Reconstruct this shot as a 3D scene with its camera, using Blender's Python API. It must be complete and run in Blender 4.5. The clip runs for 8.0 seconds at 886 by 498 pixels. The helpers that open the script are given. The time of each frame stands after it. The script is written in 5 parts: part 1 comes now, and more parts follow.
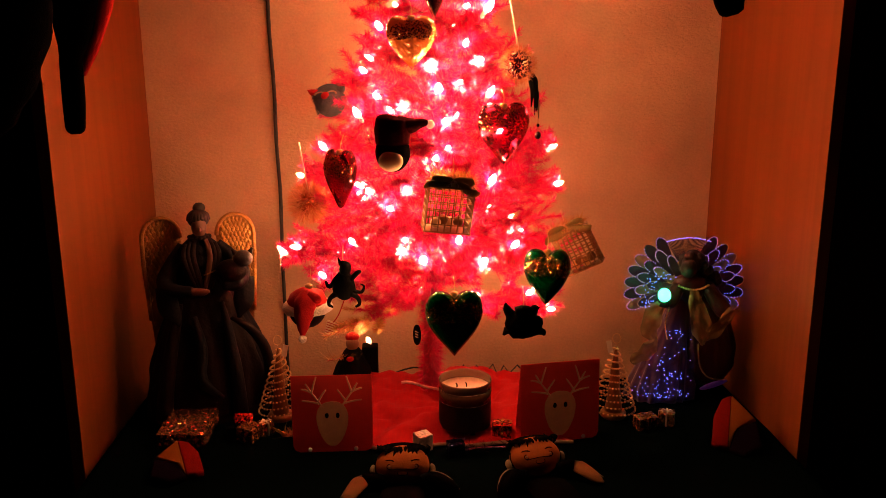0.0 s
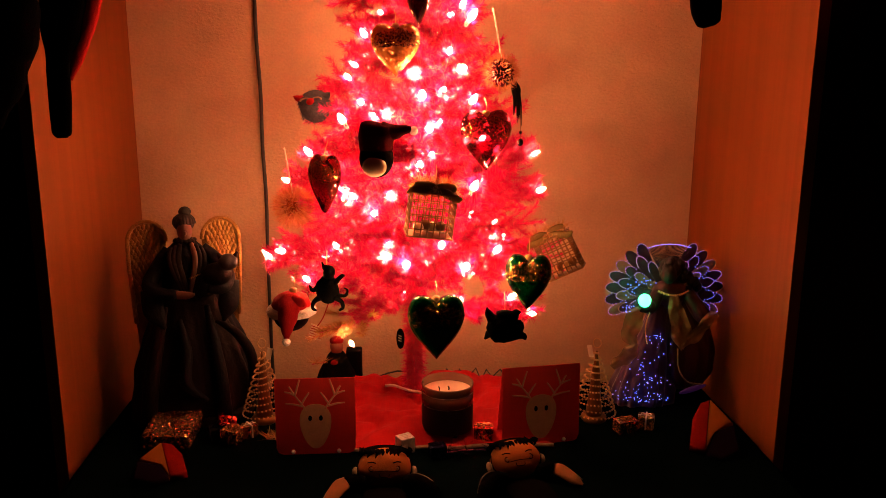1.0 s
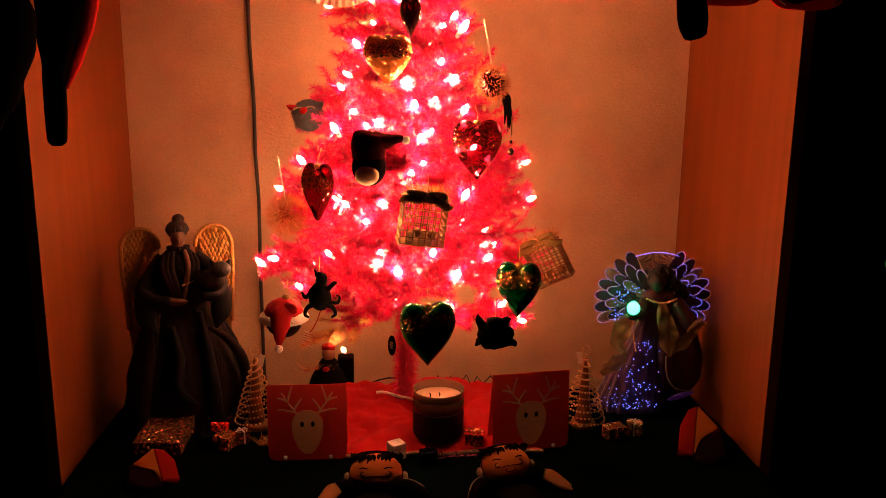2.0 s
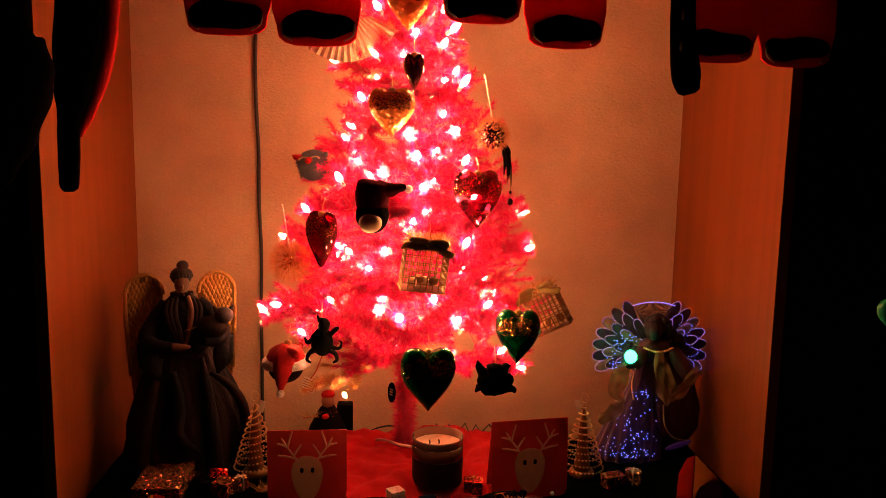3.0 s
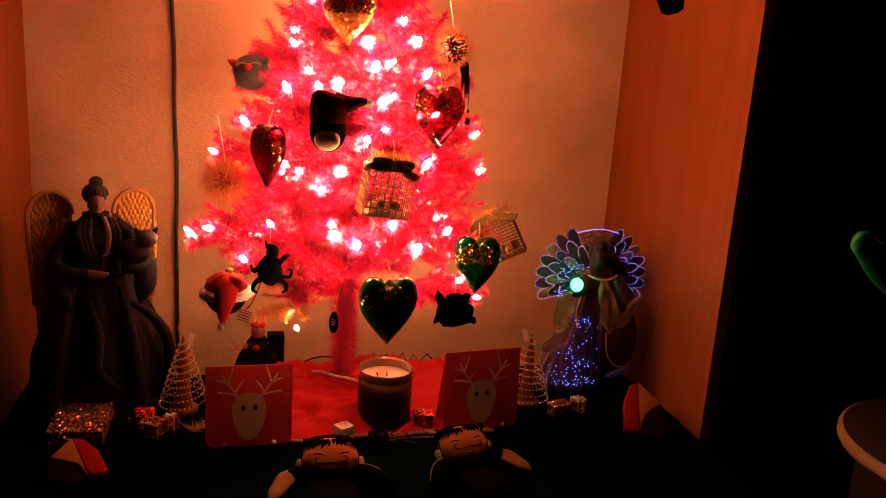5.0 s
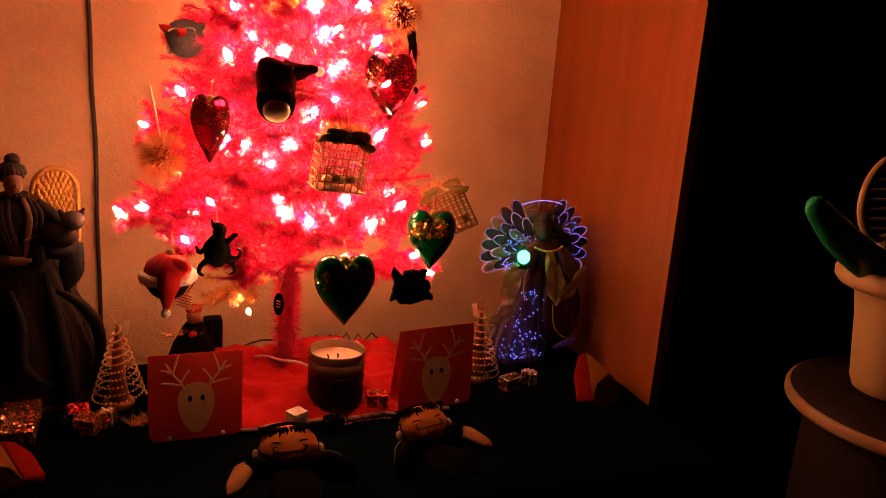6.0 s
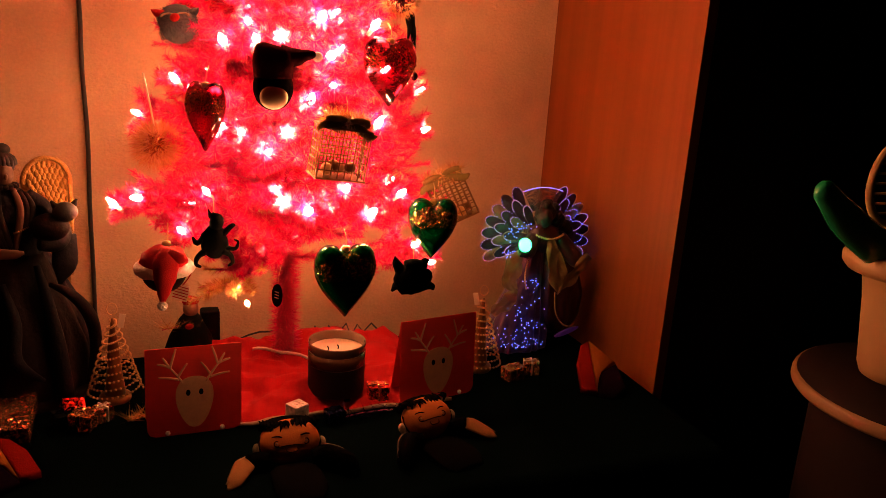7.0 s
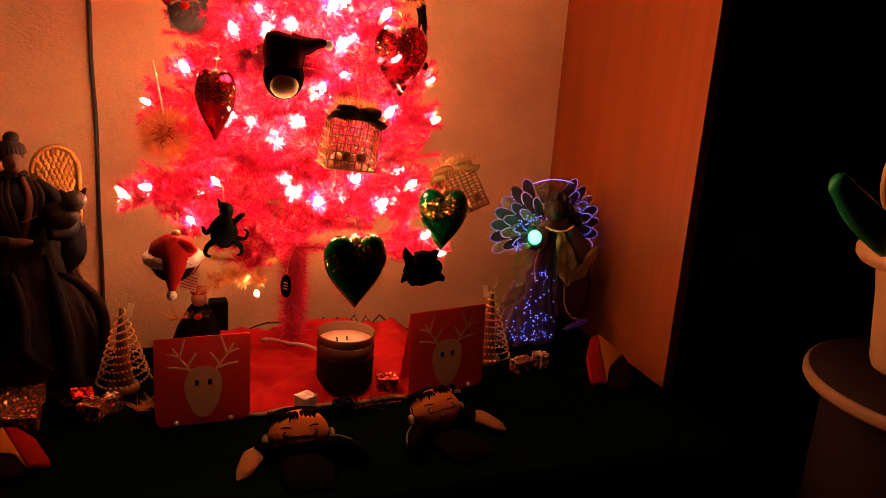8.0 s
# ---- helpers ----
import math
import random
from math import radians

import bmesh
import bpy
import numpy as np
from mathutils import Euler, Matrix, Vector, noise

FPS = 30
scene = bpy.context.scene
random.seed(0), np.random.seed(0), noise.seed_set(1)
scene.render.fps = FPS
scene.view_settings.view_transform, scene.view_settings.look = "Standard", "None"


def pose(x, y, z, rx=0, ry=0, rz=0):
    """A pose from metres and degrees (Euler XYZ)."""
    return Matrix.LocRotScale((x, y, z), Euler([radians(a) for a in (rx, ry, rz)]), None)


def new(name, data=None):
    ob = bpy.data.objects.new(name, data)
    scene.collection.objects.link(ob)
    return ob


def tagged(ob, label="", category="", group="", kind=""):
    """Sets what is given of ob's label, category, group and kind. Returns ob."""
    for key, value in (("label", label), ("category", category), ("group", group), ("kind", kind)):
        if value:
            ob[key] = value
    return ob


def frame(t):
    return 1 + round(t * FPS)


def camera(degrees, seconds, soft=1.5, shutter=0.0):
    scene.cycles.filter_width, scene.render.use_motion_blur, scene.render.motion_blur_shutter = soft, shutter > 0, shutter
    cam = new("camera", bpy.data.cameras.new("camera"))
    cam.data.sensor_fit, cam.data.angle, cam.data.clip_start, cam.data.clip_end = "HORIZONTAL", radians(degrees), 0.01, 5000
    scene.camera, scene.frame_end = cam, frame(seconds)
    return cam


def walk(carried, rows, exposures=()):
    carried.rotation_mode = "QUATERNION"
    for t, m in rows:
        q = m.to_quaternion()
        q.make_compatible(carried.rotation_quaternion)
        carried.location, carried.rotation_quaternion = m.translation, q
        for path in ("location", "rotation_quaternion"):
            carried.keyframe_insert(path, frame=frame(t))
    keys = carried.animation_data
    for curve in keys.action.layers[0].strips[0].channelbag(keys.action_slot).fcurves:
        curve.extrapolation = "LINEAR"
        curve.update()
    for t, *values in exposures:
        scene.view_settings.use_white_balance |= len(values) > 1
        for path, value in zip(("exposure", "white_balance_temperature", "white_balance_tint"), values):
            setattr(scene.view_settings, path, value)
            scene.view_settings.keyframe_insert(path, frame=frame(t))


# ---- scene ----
# ---- camera ----
cam = camera(56.62, 8.0, soft=0.7)
PATH = [
    (0, pose(0.0000, 0.0000, 1.4442, 76.902, 0, -2.555) @ pose(0, 0, 0, 0, 0, -0.120)),
    (0.5, pose(0.0082, -0.0064, 1.4477, 77.160, 0, -2.760) @ pose(0, 0, 0, 0, 0, 0.552)),
    (1, pose(0.0102, -0.0194, 1.4475, 77.284, 0, -3.325) @ pose(0, 0, 0, 0, 0, 0.363)),
    (2.5, pose(0.0038, -0.0509, 1.4520, 79.121, 0, -4.244) @ pose(0, 0, 0, 0, 0, 0.863)),
    (3, pose(-0.0048, -0.0665, 1.4418, 81.703, 0, -4.292) @ pose(0, 0, 0, 0, 0, 1.081)),
    (3.5, pose(-0.0144, -0.0496, 1.4569, 79.835, 0, -5.029) @ pose(0, 0, 0, 0, 0, 1.618)),
    (4, pose(-0.0194, -0.0478, 1.4357, 77.700, 0, -8.746) @ pose(0, 0, 0, 0, 0, 2.548)),
    (4.2, pose(-0.0333, -0.0403, 1.4419, 77.223, 0, -9.146) @ pose(0, 0, 0, 0, 0, 2.811)),
    (5.3, pose(-0.1940, 0.0885, 1.4210, 76.166, 0, -17.552) @ pose(0, 0, 0, 0, 0, 4.098)),
    (5.5, pose(-0.2090, 0.1003, 1.4206, 75.841, 0, -19.703) @ pose(0, 0, 0, 0, 0, 4.102)),
    (6, pose(-0.2339, 0.1280, 1.4069, 75.296, 0, -21.804) @ pose(0, 0, 0, 0, 0, 4.220)),
    (6.5, pose(-0.2388, 0.1426, 1.3992, 74.922, 0, -22.219) @ pose(0, 0, 0, 0, 0, 3.907)),
    (7, pose(-0.2378, 0.1564, 1.4008, 74.489, 0, -22.373) @ pose(0, 0, 0, 0, 0, 3.880)),
    (7.5, pose(-0.2444, 0.1605, 1.3985, 74.355, 0, -22.428) @ pose(0, 0, 0, 0, 0, 3.910)),
    (8, pose(-0.2430, 0.1656, 1.3939, 74.042, 0, -22.060) @ pose(0, 0, 0, 0, 0, 4.120)),
]
walk(cam, PATH, exposures=[(0.0, 0.03), (4.2, 0.06), (5.3, 0.22), (8.0, 0.24)])

# ---- world and light ----
world = bpy.data.worlds.new("night")
world.use_nodes = True
scene.world = world
world.node_tree.nodes["Background"].inputs[0].default_value = (0.25, 0.35, 0.6, 1)
world.node_tree.nodes["Background"].inputs[1].default_value = 0.002
BULB_STRENGTH = 445.0
BULB_COLOUR = (1.0, 0.39, 0.165)


# ---- materials ----
def make_mat(name, colour, rough=0.6, metal=0.0, vary=0.25, scale=30.0, bump=0.15, bump_scale=200.0, coat=0.0,
             sheen=0.0, spec=0.5, depth=0.002):
    """A surface with colour variation at two scales and a fine relief."""
    m = bpy.data.materials.new(name)
    m.use_nodes = True
    n, l = m.node_tree.nodes, m.node_tree.links
    b = n["Principled BSDF"]
    co = n.new("ShaderNodeTexCoord")
    big, small = n.new("ShaderNodeTexNoise"), n.new("ShaderNodeTexNoise")
    big.inputs["Scale"].default_value, small.inputs["Scale"].default_value = scale, bump_scale
    big.inputs["Detail"].default_value = 4
    small.inputs["Detail"].default_value = 3
    l.new(co.outputs["Object"], big.inputs["Vector"])
    l.new(co.outputs["Object"], small.inputs["Vector"])
    mix = n.new("ShaderNodeMix")
    mix.data_type = "RGBA"
    dark = tuple(c * (1 - vary) for c in colour)
    light = tuple(min(1, c * (1 + vary * 0.6)) for c in colour)
    mix.inputs[6].default_value, mix.inputs[7].default_value = (*dark, 1), (*light, 1)
    add = n.new("ShaderNodeMath")
    add.operation = "MULTIPLY_ADD"
    add.inputs[1].default_value, add.inputs[2].default_value = 0.4, 0.0
    l.new(small.outputs["Fac"], add.inputs[0])
    add2 = n.new("ShaderNodeMath")
    add2.operation = "MULTIPLY_ADD"
    add2.inputs[1].default_value = 0.6
    l.new(big.outputs["Fac"], add2.inputs[0])
    l.new(add.outputs[0], add2.inputs[2])
    l.new(add2.outputs[0], mix.inputs[0])
    l.new(mix.outputs[2], b.inputs["Base Color"])
    b.inputs["Roughness"].default_value, b.inputs["Metallic"].default_value = rough, metal
    b.inputs["Coat Weight"].default_value, b.inputs["Sheen Weight"].default_value = coat, sheen
    b.inputs["Specular IOR Level"].default_value = spec
    if bump:
        bp = n.new("ShaderNodeBump")
        bp.inputs["Strength"].default_value, bp.inputs["Distance"].default_value = bump, depth
        l.new(small.outputs["Fac"], bp.inputs["Height"])
        l.new(bp.outputs[0], b.inputs["Normal"])
    return m


def wood_mat(name, colour):
    m = make_mat(name, colour, 0.5, vary=0.2, scale=6, bump=0.0, spec=0.25)
    n, l = m.node_tree.nodes, m.node_tree.links
    b, co = n["Principled BSDF"], n["Texture Coordinate"]
    mp = n.new("ShaderNodeMapping")
    mp.inputs["Scale"].default_value = (20, 20, 0.7)
    l.new(co.outputs["Object"], mp.inputs[0])
    g = n.new("ShaderNodeTexNoise")
    g.inputs["Scale"].default_value, g.inputs["Detail"].default_value, g.inputs["Distortion"].default_value = 1.6, 6, 0.5
    l.new(mp.outputs[0], g.inputs["Vector"])
    ramp = n.new("ShaderNodeValToRGB")
    c = ramp.color_ramp
    c.elements[0].position, c.elements[1].position = 0.3, 0.7
    c.elements[0].color = (*(x * 0.86 for x in colour), 1)
    c.elements[1].color = (*(min(1, x * 1.12) for x in colour), 1)
    l.new(g.outputs["Fac"], ramp.inputs[0])
    l.new(ramp.outputs[0], b.inputs["Base Color"])
    bp = n.new("ShaderNodeBump")
    bp.inputs["Strength"].default_value, bp.inputs["Distance"].default_value = 0.15, 0.001
    l.new(g.outputs["Fac"], bp.inputs["Height"])
    l.new(bp.outputs[0], b.inputs["Normal"])
    return m


def plaster_mat(name, colour):
    """Painted wallpaper with blotches and a coarse grain."""
    m = make_mat(name, colour, 0.75, vary=0.42, scale=9, bump=0.0)
    n, l = m.node_tree.nodes, m.node_tree.links
    b, co = n["Principled BSDF"], n["Texture Coordinate"]
    a, v = n.new("ShaderNodeTexNoise"), n.new("ShaderNodeTexNoise")
    mp = n.new("ShaderNodeMapping")
    mp.inputs["Scale"].default_value = (1.0, 1.0, 1.6)
    l.new(co.outputs["Object"], mp.inputs[0])
    a.inputs["Scale"].default_value, a.inputs["Detail"].default_value = 130, 4
    v.inputs["Scale"].default_value, v.inputs["Detail"].default_value = 24, 3
    l.new(mp.outputs[0], a.inputs["Vector"])
    l.new(mp.outputs[0], v.inputs["Vector"])
    add = n.new("ShaderNodeMath")
    add.operation = "MULTIPLY_ADD"
    add.inputs[1].default_value = 0.55
    l.new(v.outputs["Fac"], add.inputs[0])
    l.new(a.outputs["Fac"], add.inputs[2])
    bp = n.new("ShaderNodeBump")
    bp.inputs["Strength"].default_value, bp.inputs["Distance"].default_value = 0.58, 0.0031
    l.new(add.outputs[0], bp.inputs["Height"])
    l.new(bp.outputs[0], b.inputs["Normal"])
    return m


def glitter_mat(name, colour, flake=900.0, rough=0.25, metal=0.9, tilt=0.6):
    """Foil or glitter: small cells that each face their own way."""
    m = make_mat(name, colour, rough, metal, vary=0.3, scale=60, bump=0.0)
    n, l = m.node_tree.nodes, m.node_tree.links
    b, co = n["Principled BSDF"], n["Texture Coordinate"]
    v = n.new("ShaderNodeTexVoronoi")
    v.inputs["Scale"].default_value = flake
    l.new(co.outputs["Object"], v.inputs["Vector"])
    sub = n.new("ShaderNodeVectorMath")
    sub.operation = "SUBTRACT"
    sub.inputs[1].default_value = (0.5, 0.5, 0.5)
    l.new(v.outputs["Color"], sub.inputs[0])
    sc = n.new("ShaderNodeVectorMath")
    sc.operation = "SCALE"
    sc.inputs["Scale"].default_value = tilt * 2
    l.new(sub.outputs[0], sc.inputs[0])
    geo = n.new("ShaderNodeNewGeometry")
    add = n.new("ShaderNodeVectorMath")
    add.operation = "ADD"
    l.new(geo.outputs["Normal"], add.inputs[0])
    l.new(sc.outputs[0], add.inputs[1])
    nor = n.new("ShaderNodeVectorMath")
    nor.operation = "NORMALIZE"
    l.new(add.outputs[0], nor.inputs[0])
    l.new(nor.outputs[0], b.inputs["Normal"])
    return m


def glow_mat(name, colour, strength):
    m = bpy.data.materials.new(name)
    m.use_nodes = True
    b = m.node_tree.nodes["Principled BSDF"]
    b.inputs["Base Color"].default_value = (*colour, 1)
    b.inputs["Emission Color"].default_value = (*colour, 1)
    b.inputs["Emission Strength"].default_value = strength
    return m


def glass_mat(name, colour, rough=0.03, ior=1.45):
    m = bpy.data.materials.new(name)
    m.use_nodes = True
    b = m.node_tree.nodes["Principled BSDF"]
    b.inputs["Base Color"].default_value = (*colour, 1)
    b.inputs["Transmission Weight"].default_value = 1.0
    b.inputs["Roughness"].default_value, b.inputs["IOR"].default_value = rough, ior
    return m


def needle_mat(name, colour, through_colour, pale=None):
    """Foil needles: shiny, and light shines through them; pale: a lighter colour on some, painted in for glints and
    lamp glare.
    """
    m = bpy.data.materials.new(name)
    m.use_nodes = True
    n, l = m.node_tree.nodes, m.node_tree.links
    b, out = n["Principled BSDF"], n["Material Output"]
    geo = n.new("ShaderNodeNewGeometry")
    ramp = n.new("ShaderNodeValToRGB")
    c = ramp.color_ramp
    c.elements[0].color = (colour[0] * 0.62, colour[1] * 0.3, colour[2] * 0.5, 1)
    c.elements[1].position, c.elements[1].color = 0.68, (min(1, colour[0] * 1.05), colour[1] * 2.0, colour[2] * 1.2, 1)
    if pale:
        c.elements.new(0.79).color = (*pale, 1)
    l.new(geo.outputs["Random Per Island"], ramp.inputs[0])
    l.new(ramp.outputs[0], b.inputs["Base Color"])
    b.inputs["Roughness"].default_value = 0.2
    b.inputs["Metallic"].default_value = 0.2
    b.inputs["Specular IOR Level"].default_value = 0.7
    t = n.new("ShaderNodeBsdfTranslucent")
    t.inputs["Color"].default_value = (*through_colour, 1)
    mx = n.new("ShaderNodeMixShader")
    mx.inputs[0].default_value = 0.36
    l.new(b.outputs[0], mx.inputs[1])
    l.new(t.outputs[0], mx.inputs[2])
    l.new(mx.outputs[0], out.inputs["Surface"])
    return m


M_WALL = plaster_mat("beige_wallpaper", (0.65, 0.43, 0.245))
M_WOOD = wood_mat("orange_wood_veneer", (0.22, 0.053, 0.008))
# near-black base colour stands in for the unlit room
M_UNLIT_WALL = make_mat("unlit_wall_tone", (0.012, 0.010, 0.010), 0.9, spec=0.1, scale=4, bump=0.1)
M_FLOOR = wood_mat("dark_floor", (0.10, 0.06, 0.035))
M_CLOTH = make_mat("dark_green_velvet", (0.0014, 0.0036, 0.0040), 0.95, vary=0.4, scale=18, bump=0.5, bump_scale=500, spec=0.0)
M_CORD = make_mat("black_rubber", (0.02, 0.018, 0.018), 0.5, vary=0.2)
M_NEEDLE = needle_mat("pink_foil_needles", (0.88, 0.022, 0.22), (0.93, 0.010, 0.17), (0.95, 0.38, 0.40))
M_STEM = make_mat("pink_wire", (0.6, 0.05, 0.14), 0.5, vary=0.2)
M_GOLD_NEEDLE = needle_mat("gold_foil_needles", (0.70, 0.30, 0.12), (0.6, 0.20, 0.06), (0.95, 0.66, 0.36))
M_PINK_FLUFF = needle_mat("amber_pink_fluff", (0.70, 0.25, 0.12), (0.7, 0.22, 0.08), (0.9, 0.50, 0.34))
M_BULB = glow_mat("lit_bulb", BULB_COLOUR, BULB_STRENGTH)
M_SOCKET = make_mat("white_plastic", (0.75, 0.7, 0.65), 0.4, vary=0.1)
M_GREEN_GLASS = make_mat("green_mirror_glass", (0.0, 0.085, 0.024), 0.09, 0.6, vary=0.3, scale=25, bump=0.0, coat=0.5)
M_RED_GLASS = glass_mat("red_blown_glass", (0.17, 0.003, 0.018), 0.14, 1.3)
M_DARK_GLASS = make_mat("dark_red_glass", (0.05, 0.008, 0.012), 0.15, 0.3, vary=0.3, scale=40, bump=0.0, coat=0.5)
M_GOLD_GLITTER = glitter_mat("gold_glitter", (0.52, 0.26, 0.08), 500)
M_AMBER = glitter_mat("amber_glass", (0.48, 0.15, 0.02), 350, 0.22, 0.35, 0.5)
M_GOLD_FOIL = glitter_mat("gold_foil", (0.62, 0.33, 0.14), 260, 0.22, 0.75, 0.5)
M_HOLO_FOIL = glitter_mat("dull_gold_foil", (0.55, 0.21, 0.09), 260, 0.2, 0.75, 0.6)
M_COPPER_FOIL = glitter_mat("copper_foil", (0.75, 0.32, 0.12), 180, 0.25, 0.75, 0.5)
M_RED_FOIL = glitter_mat("red_foil", (0.75, 0.04, 0.03), 260, 0.2, 0.9, 0.4)
M_BLUE_FOIL = glitter_mat("dark_blue_foil", (0.02, 0.03, 0.10), 180, 0.15, 0.9, 0.4)
M_SILVER_FOIL = glitter_mat("silver_foil", (0.8, 0.66, 0.6), 300, 0.3, 0.35, 0.4)
M_GOLD = make_mat("gold_wire", (0.74, 0.46, 0.19), 0.35, 0.55, vary=0.2, bump=0.0)
M_BRASS_DARK = make_mat("antique_gold", (0.28, 0.14, 0.045), 0.45, 0.8, vary=0.35, bump=0.2)
M_BOW = needle_mat("bronze_ribbon", (0.28, 0.13, 0.055), (0.34, 0.15, 0.05))
M_BLACK = make_mat("black_enamel", (0.0025, 0.0026, 0.0026), 0.7, vary=0.3, scale=40, spec=0.04)
M_BLACK_FELT = make_mat("black_felt", (0.004, 0.0035, 0.004), 0.95, vary=0.4, bump=0.6, bump_scale=700, spec=0.0)
M_DARK_FELT = make_mat("dark_red_felt", (0.035, 0.006, 0.008), 0.95, vary=0.3, bump=0.5, bump_scale=600, spec=0.0)
M_RED_FELT = make_mat("red_felt", (0.42, 0.010, 0.011), 0.9, vary=0.35, scale=20, bump=0.5, bump_scale=600, spec=0.15)
M_THIN_FELT = needle_mat("thin_red_felt", (0.55, 0.012, 0.03), (0.75, 0.02, 0.012))
M_THIN_FELT.node_tree.nodes["Principled BSDF"].inputs["Roughness"].default_value = 0.95
M_THIN_FELT.node_tree.nodes["Principled BSDF"].inputs["Specular IOR Level"].default_value = 0.0
M_THIN_FELT.node_tree.nodes["Principled BSDF"].inputs["Metallic"].default_value = 0.0
M_THIN_FELT.node_tree.nodes["Mix Shader"].inputs[0].default_value = 0.28
M_RED_CARD = make_mat("red_card", (0.76, 0.040, 0.025), 0.55, vary=0.1, scale=12, bump=0.1)
card_nodes, card_links = M_RED_CARD.node_tree.nodes, M_RED_CARD.node_tree.links
card_thin, card_mix = card_nodes.new("ShaderNodeBsdfTranslucent"), card_nodes.new("ShaderNodeMixShader")
card_thin.inputs["Color"].default_value, card_mix.inputs[0].default_value = (0.8, 0.05, 0.03, 1), 0.22
card_links.new(card_nodes["Principled BSDF"].outputs[0], card_mix.inputs[1])
card_links.new(card_thin.outputs[0], card_mix.inputs[2])
card_links.new(card_mix.outputs[0], card_nodes["Material Output"].inputs["Surface"])
M_CREAM = glitter_mat("cream_glitter_print", (0.70, 0.36, 0.21), 1300, 0.5, 0.0, 0.14)
M_CREAM_FELT = make_mat("cream_felt", (0.32, 0.23, 0.15), 0.9, vary=0.2, bump=0.6, bump_scale=500, spec=0.1)
M_WHITE_FUR = make_mat("white_fleece", (0.8, 0.72, 0.66), 0.95, vary=0.15, bump=0.8, bump_scale=350, depth=0.004)
M_GREY_FUR = make_mat("grey_fleece", (0.085, 0.088, 0.10), 0.95, vary=0.6, scale=90, bump=0.9, bump_scale=300, depth=0.006, spec=0.0)
M_BROWN_FUR = make_mat("brown_fur", (0.34, 0.15, 0.09), 0.8, vary=0.4, bump=0.6)
M_SKIN_FELT = make_mat("tan_felt", (0.46, 0.135, 0.032), 0.9, vary=0.2, bump=0.4, bump_scale=500, spec=0.1)
M_CUFF = make_mat("ochre_felt", (0.28, 0.125, 0.045), 0.9, vary=0.3, scale=50, bump=0.5, bump_scale=500, spec=0.1)
M_PAD_TAN = make_mat("tan_patch_felt", (0.30, 0.090, 0.014), 0.95, vary=0.3, scale=60, bump=0.5, bump_scale=500, spec=0.0)
M_PAD_RED = make_mat("dull_red_patch_felt", (0.22, 0.010, 0.006), 0.95, vary=0.3, scale=60, bump=0.5, bump_scale=500, spec=0.0)
M_PURPLE_FELT = make_mat("dark_purple_cloth", (0.008, 0.003, 0.008), 0.95, vary=0.3, bump=0.4, spec=0.0)
M_WAX = make_mat("cream_wax", (0.58, 0.42, 0.27), 0.45, vary=0.08, scale=20, bump=0.1)
M_JAR_SHADE = make_mat("brown_jar_shade", (0.085, 0.036, 0.018), 0.2, vary=0.3, scale=60, bump=0.0, spec=0.3)
M_RIM_GLASS = make_mat("pale_rim_glass", (0.24, 0.14, 0.09), 0.15, vary=0.1, bump=0.0, coat=0.5)
M_GLASS = glass_mat("frosted_glass", (0.98, 0.90, 0.80), 0.08, 1.3)
M_LABEL = make_mat("dark_brown_label", (0.012, 0.004, 0.004), 0.5, vary=0.5, scale=45, bump=0.05, spec=0.2)
# robe colours cut to near black: the statue's shade is put into them
M_BLUE_ROBE = make_mat("shaded_blue_resin", (0.0044, 0.0040, 0.0068), 0.7, vary=0.6, scale=35, bump=0.5, bump_scale=120, spec=0.12, depth=0.003)
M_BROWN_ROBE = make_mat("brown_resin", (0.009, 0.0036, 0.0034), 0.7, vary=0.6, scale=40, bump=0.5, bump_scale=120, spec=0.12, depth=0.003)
M_RESIN_SKIN = make_mat("painted_resin_skin", (0.13, 0.055, 0.032), 0.5, vary=0.15, bump=0.1)
M_WING = make_mat("gilded_resin", (0.40, 0.19, 0.035), 0.5, 0.35, vary=0.45, scale=50, bump=0.9, bump_scale=160, depth=0.004)
M_LAMB = make_mat("grey_painted_resin", (0.045, 0.038, 0.040), 0.6, vary=0.3, scale=60, bump=0.4, spec=0.25)
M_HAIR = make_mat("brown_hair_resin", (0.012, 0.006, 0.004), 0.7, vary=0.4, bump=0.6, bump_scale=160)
M_PURPLE = make_mat("mauve_organza", (0.060, 0.014, 0.060), 0.6, vary=0.35, scale=30, bump=0.3, sheen=0.4)
M_MAROON = make_mat("maroon_satin", (0.05, 0.010, 0.010), 0.4, vary=0.35, scale=30, bump=0.3)
M_ORGANZA = make_mat("gold_organza", (0.36, 0.25, 0.09), 0.5, vary=0.25, scale=40, bump=0.3, sheen=0.3)
M_ORGANZA.node_tree.nodes["Principled BSDF"].inputs["Alpha"].default_value = 0.62
M_FIBRE_WING = make_mat("mauve_glitter_feather", (0.060, 0.018, 0.026), 0.55, vary=0.4, scale=60, bump=0.4)
M_FIBRE = glow_mat("blue_fibre_tip", (0.10, 0.16, 1.0), 3.6)
M_FIBRE_PURPLE = glow_mat("violet_fibre_tip", (0.45, 0.25, 1.0), 1.6)
M_BRIM_SHEEN = glow_mat("brim_sheen_glow", (0.08, 0.02, 0.20), 0.06)
M_ORB = glow_mat("green_lantern_glow", (0.03, 1.0, 0.30), 16.0)
M_POT = make_mat("cream_plastic", (0.48, 0.29, 0.13), 0.5, vary=0.1, scale=8, bump=0.1)
M_LEAF = make_mat("green_glazed_plastic", (0.02, 0.30, 0.12), 0.2, vary=0.3, scale=25, bump=0.1, coat=0.5)
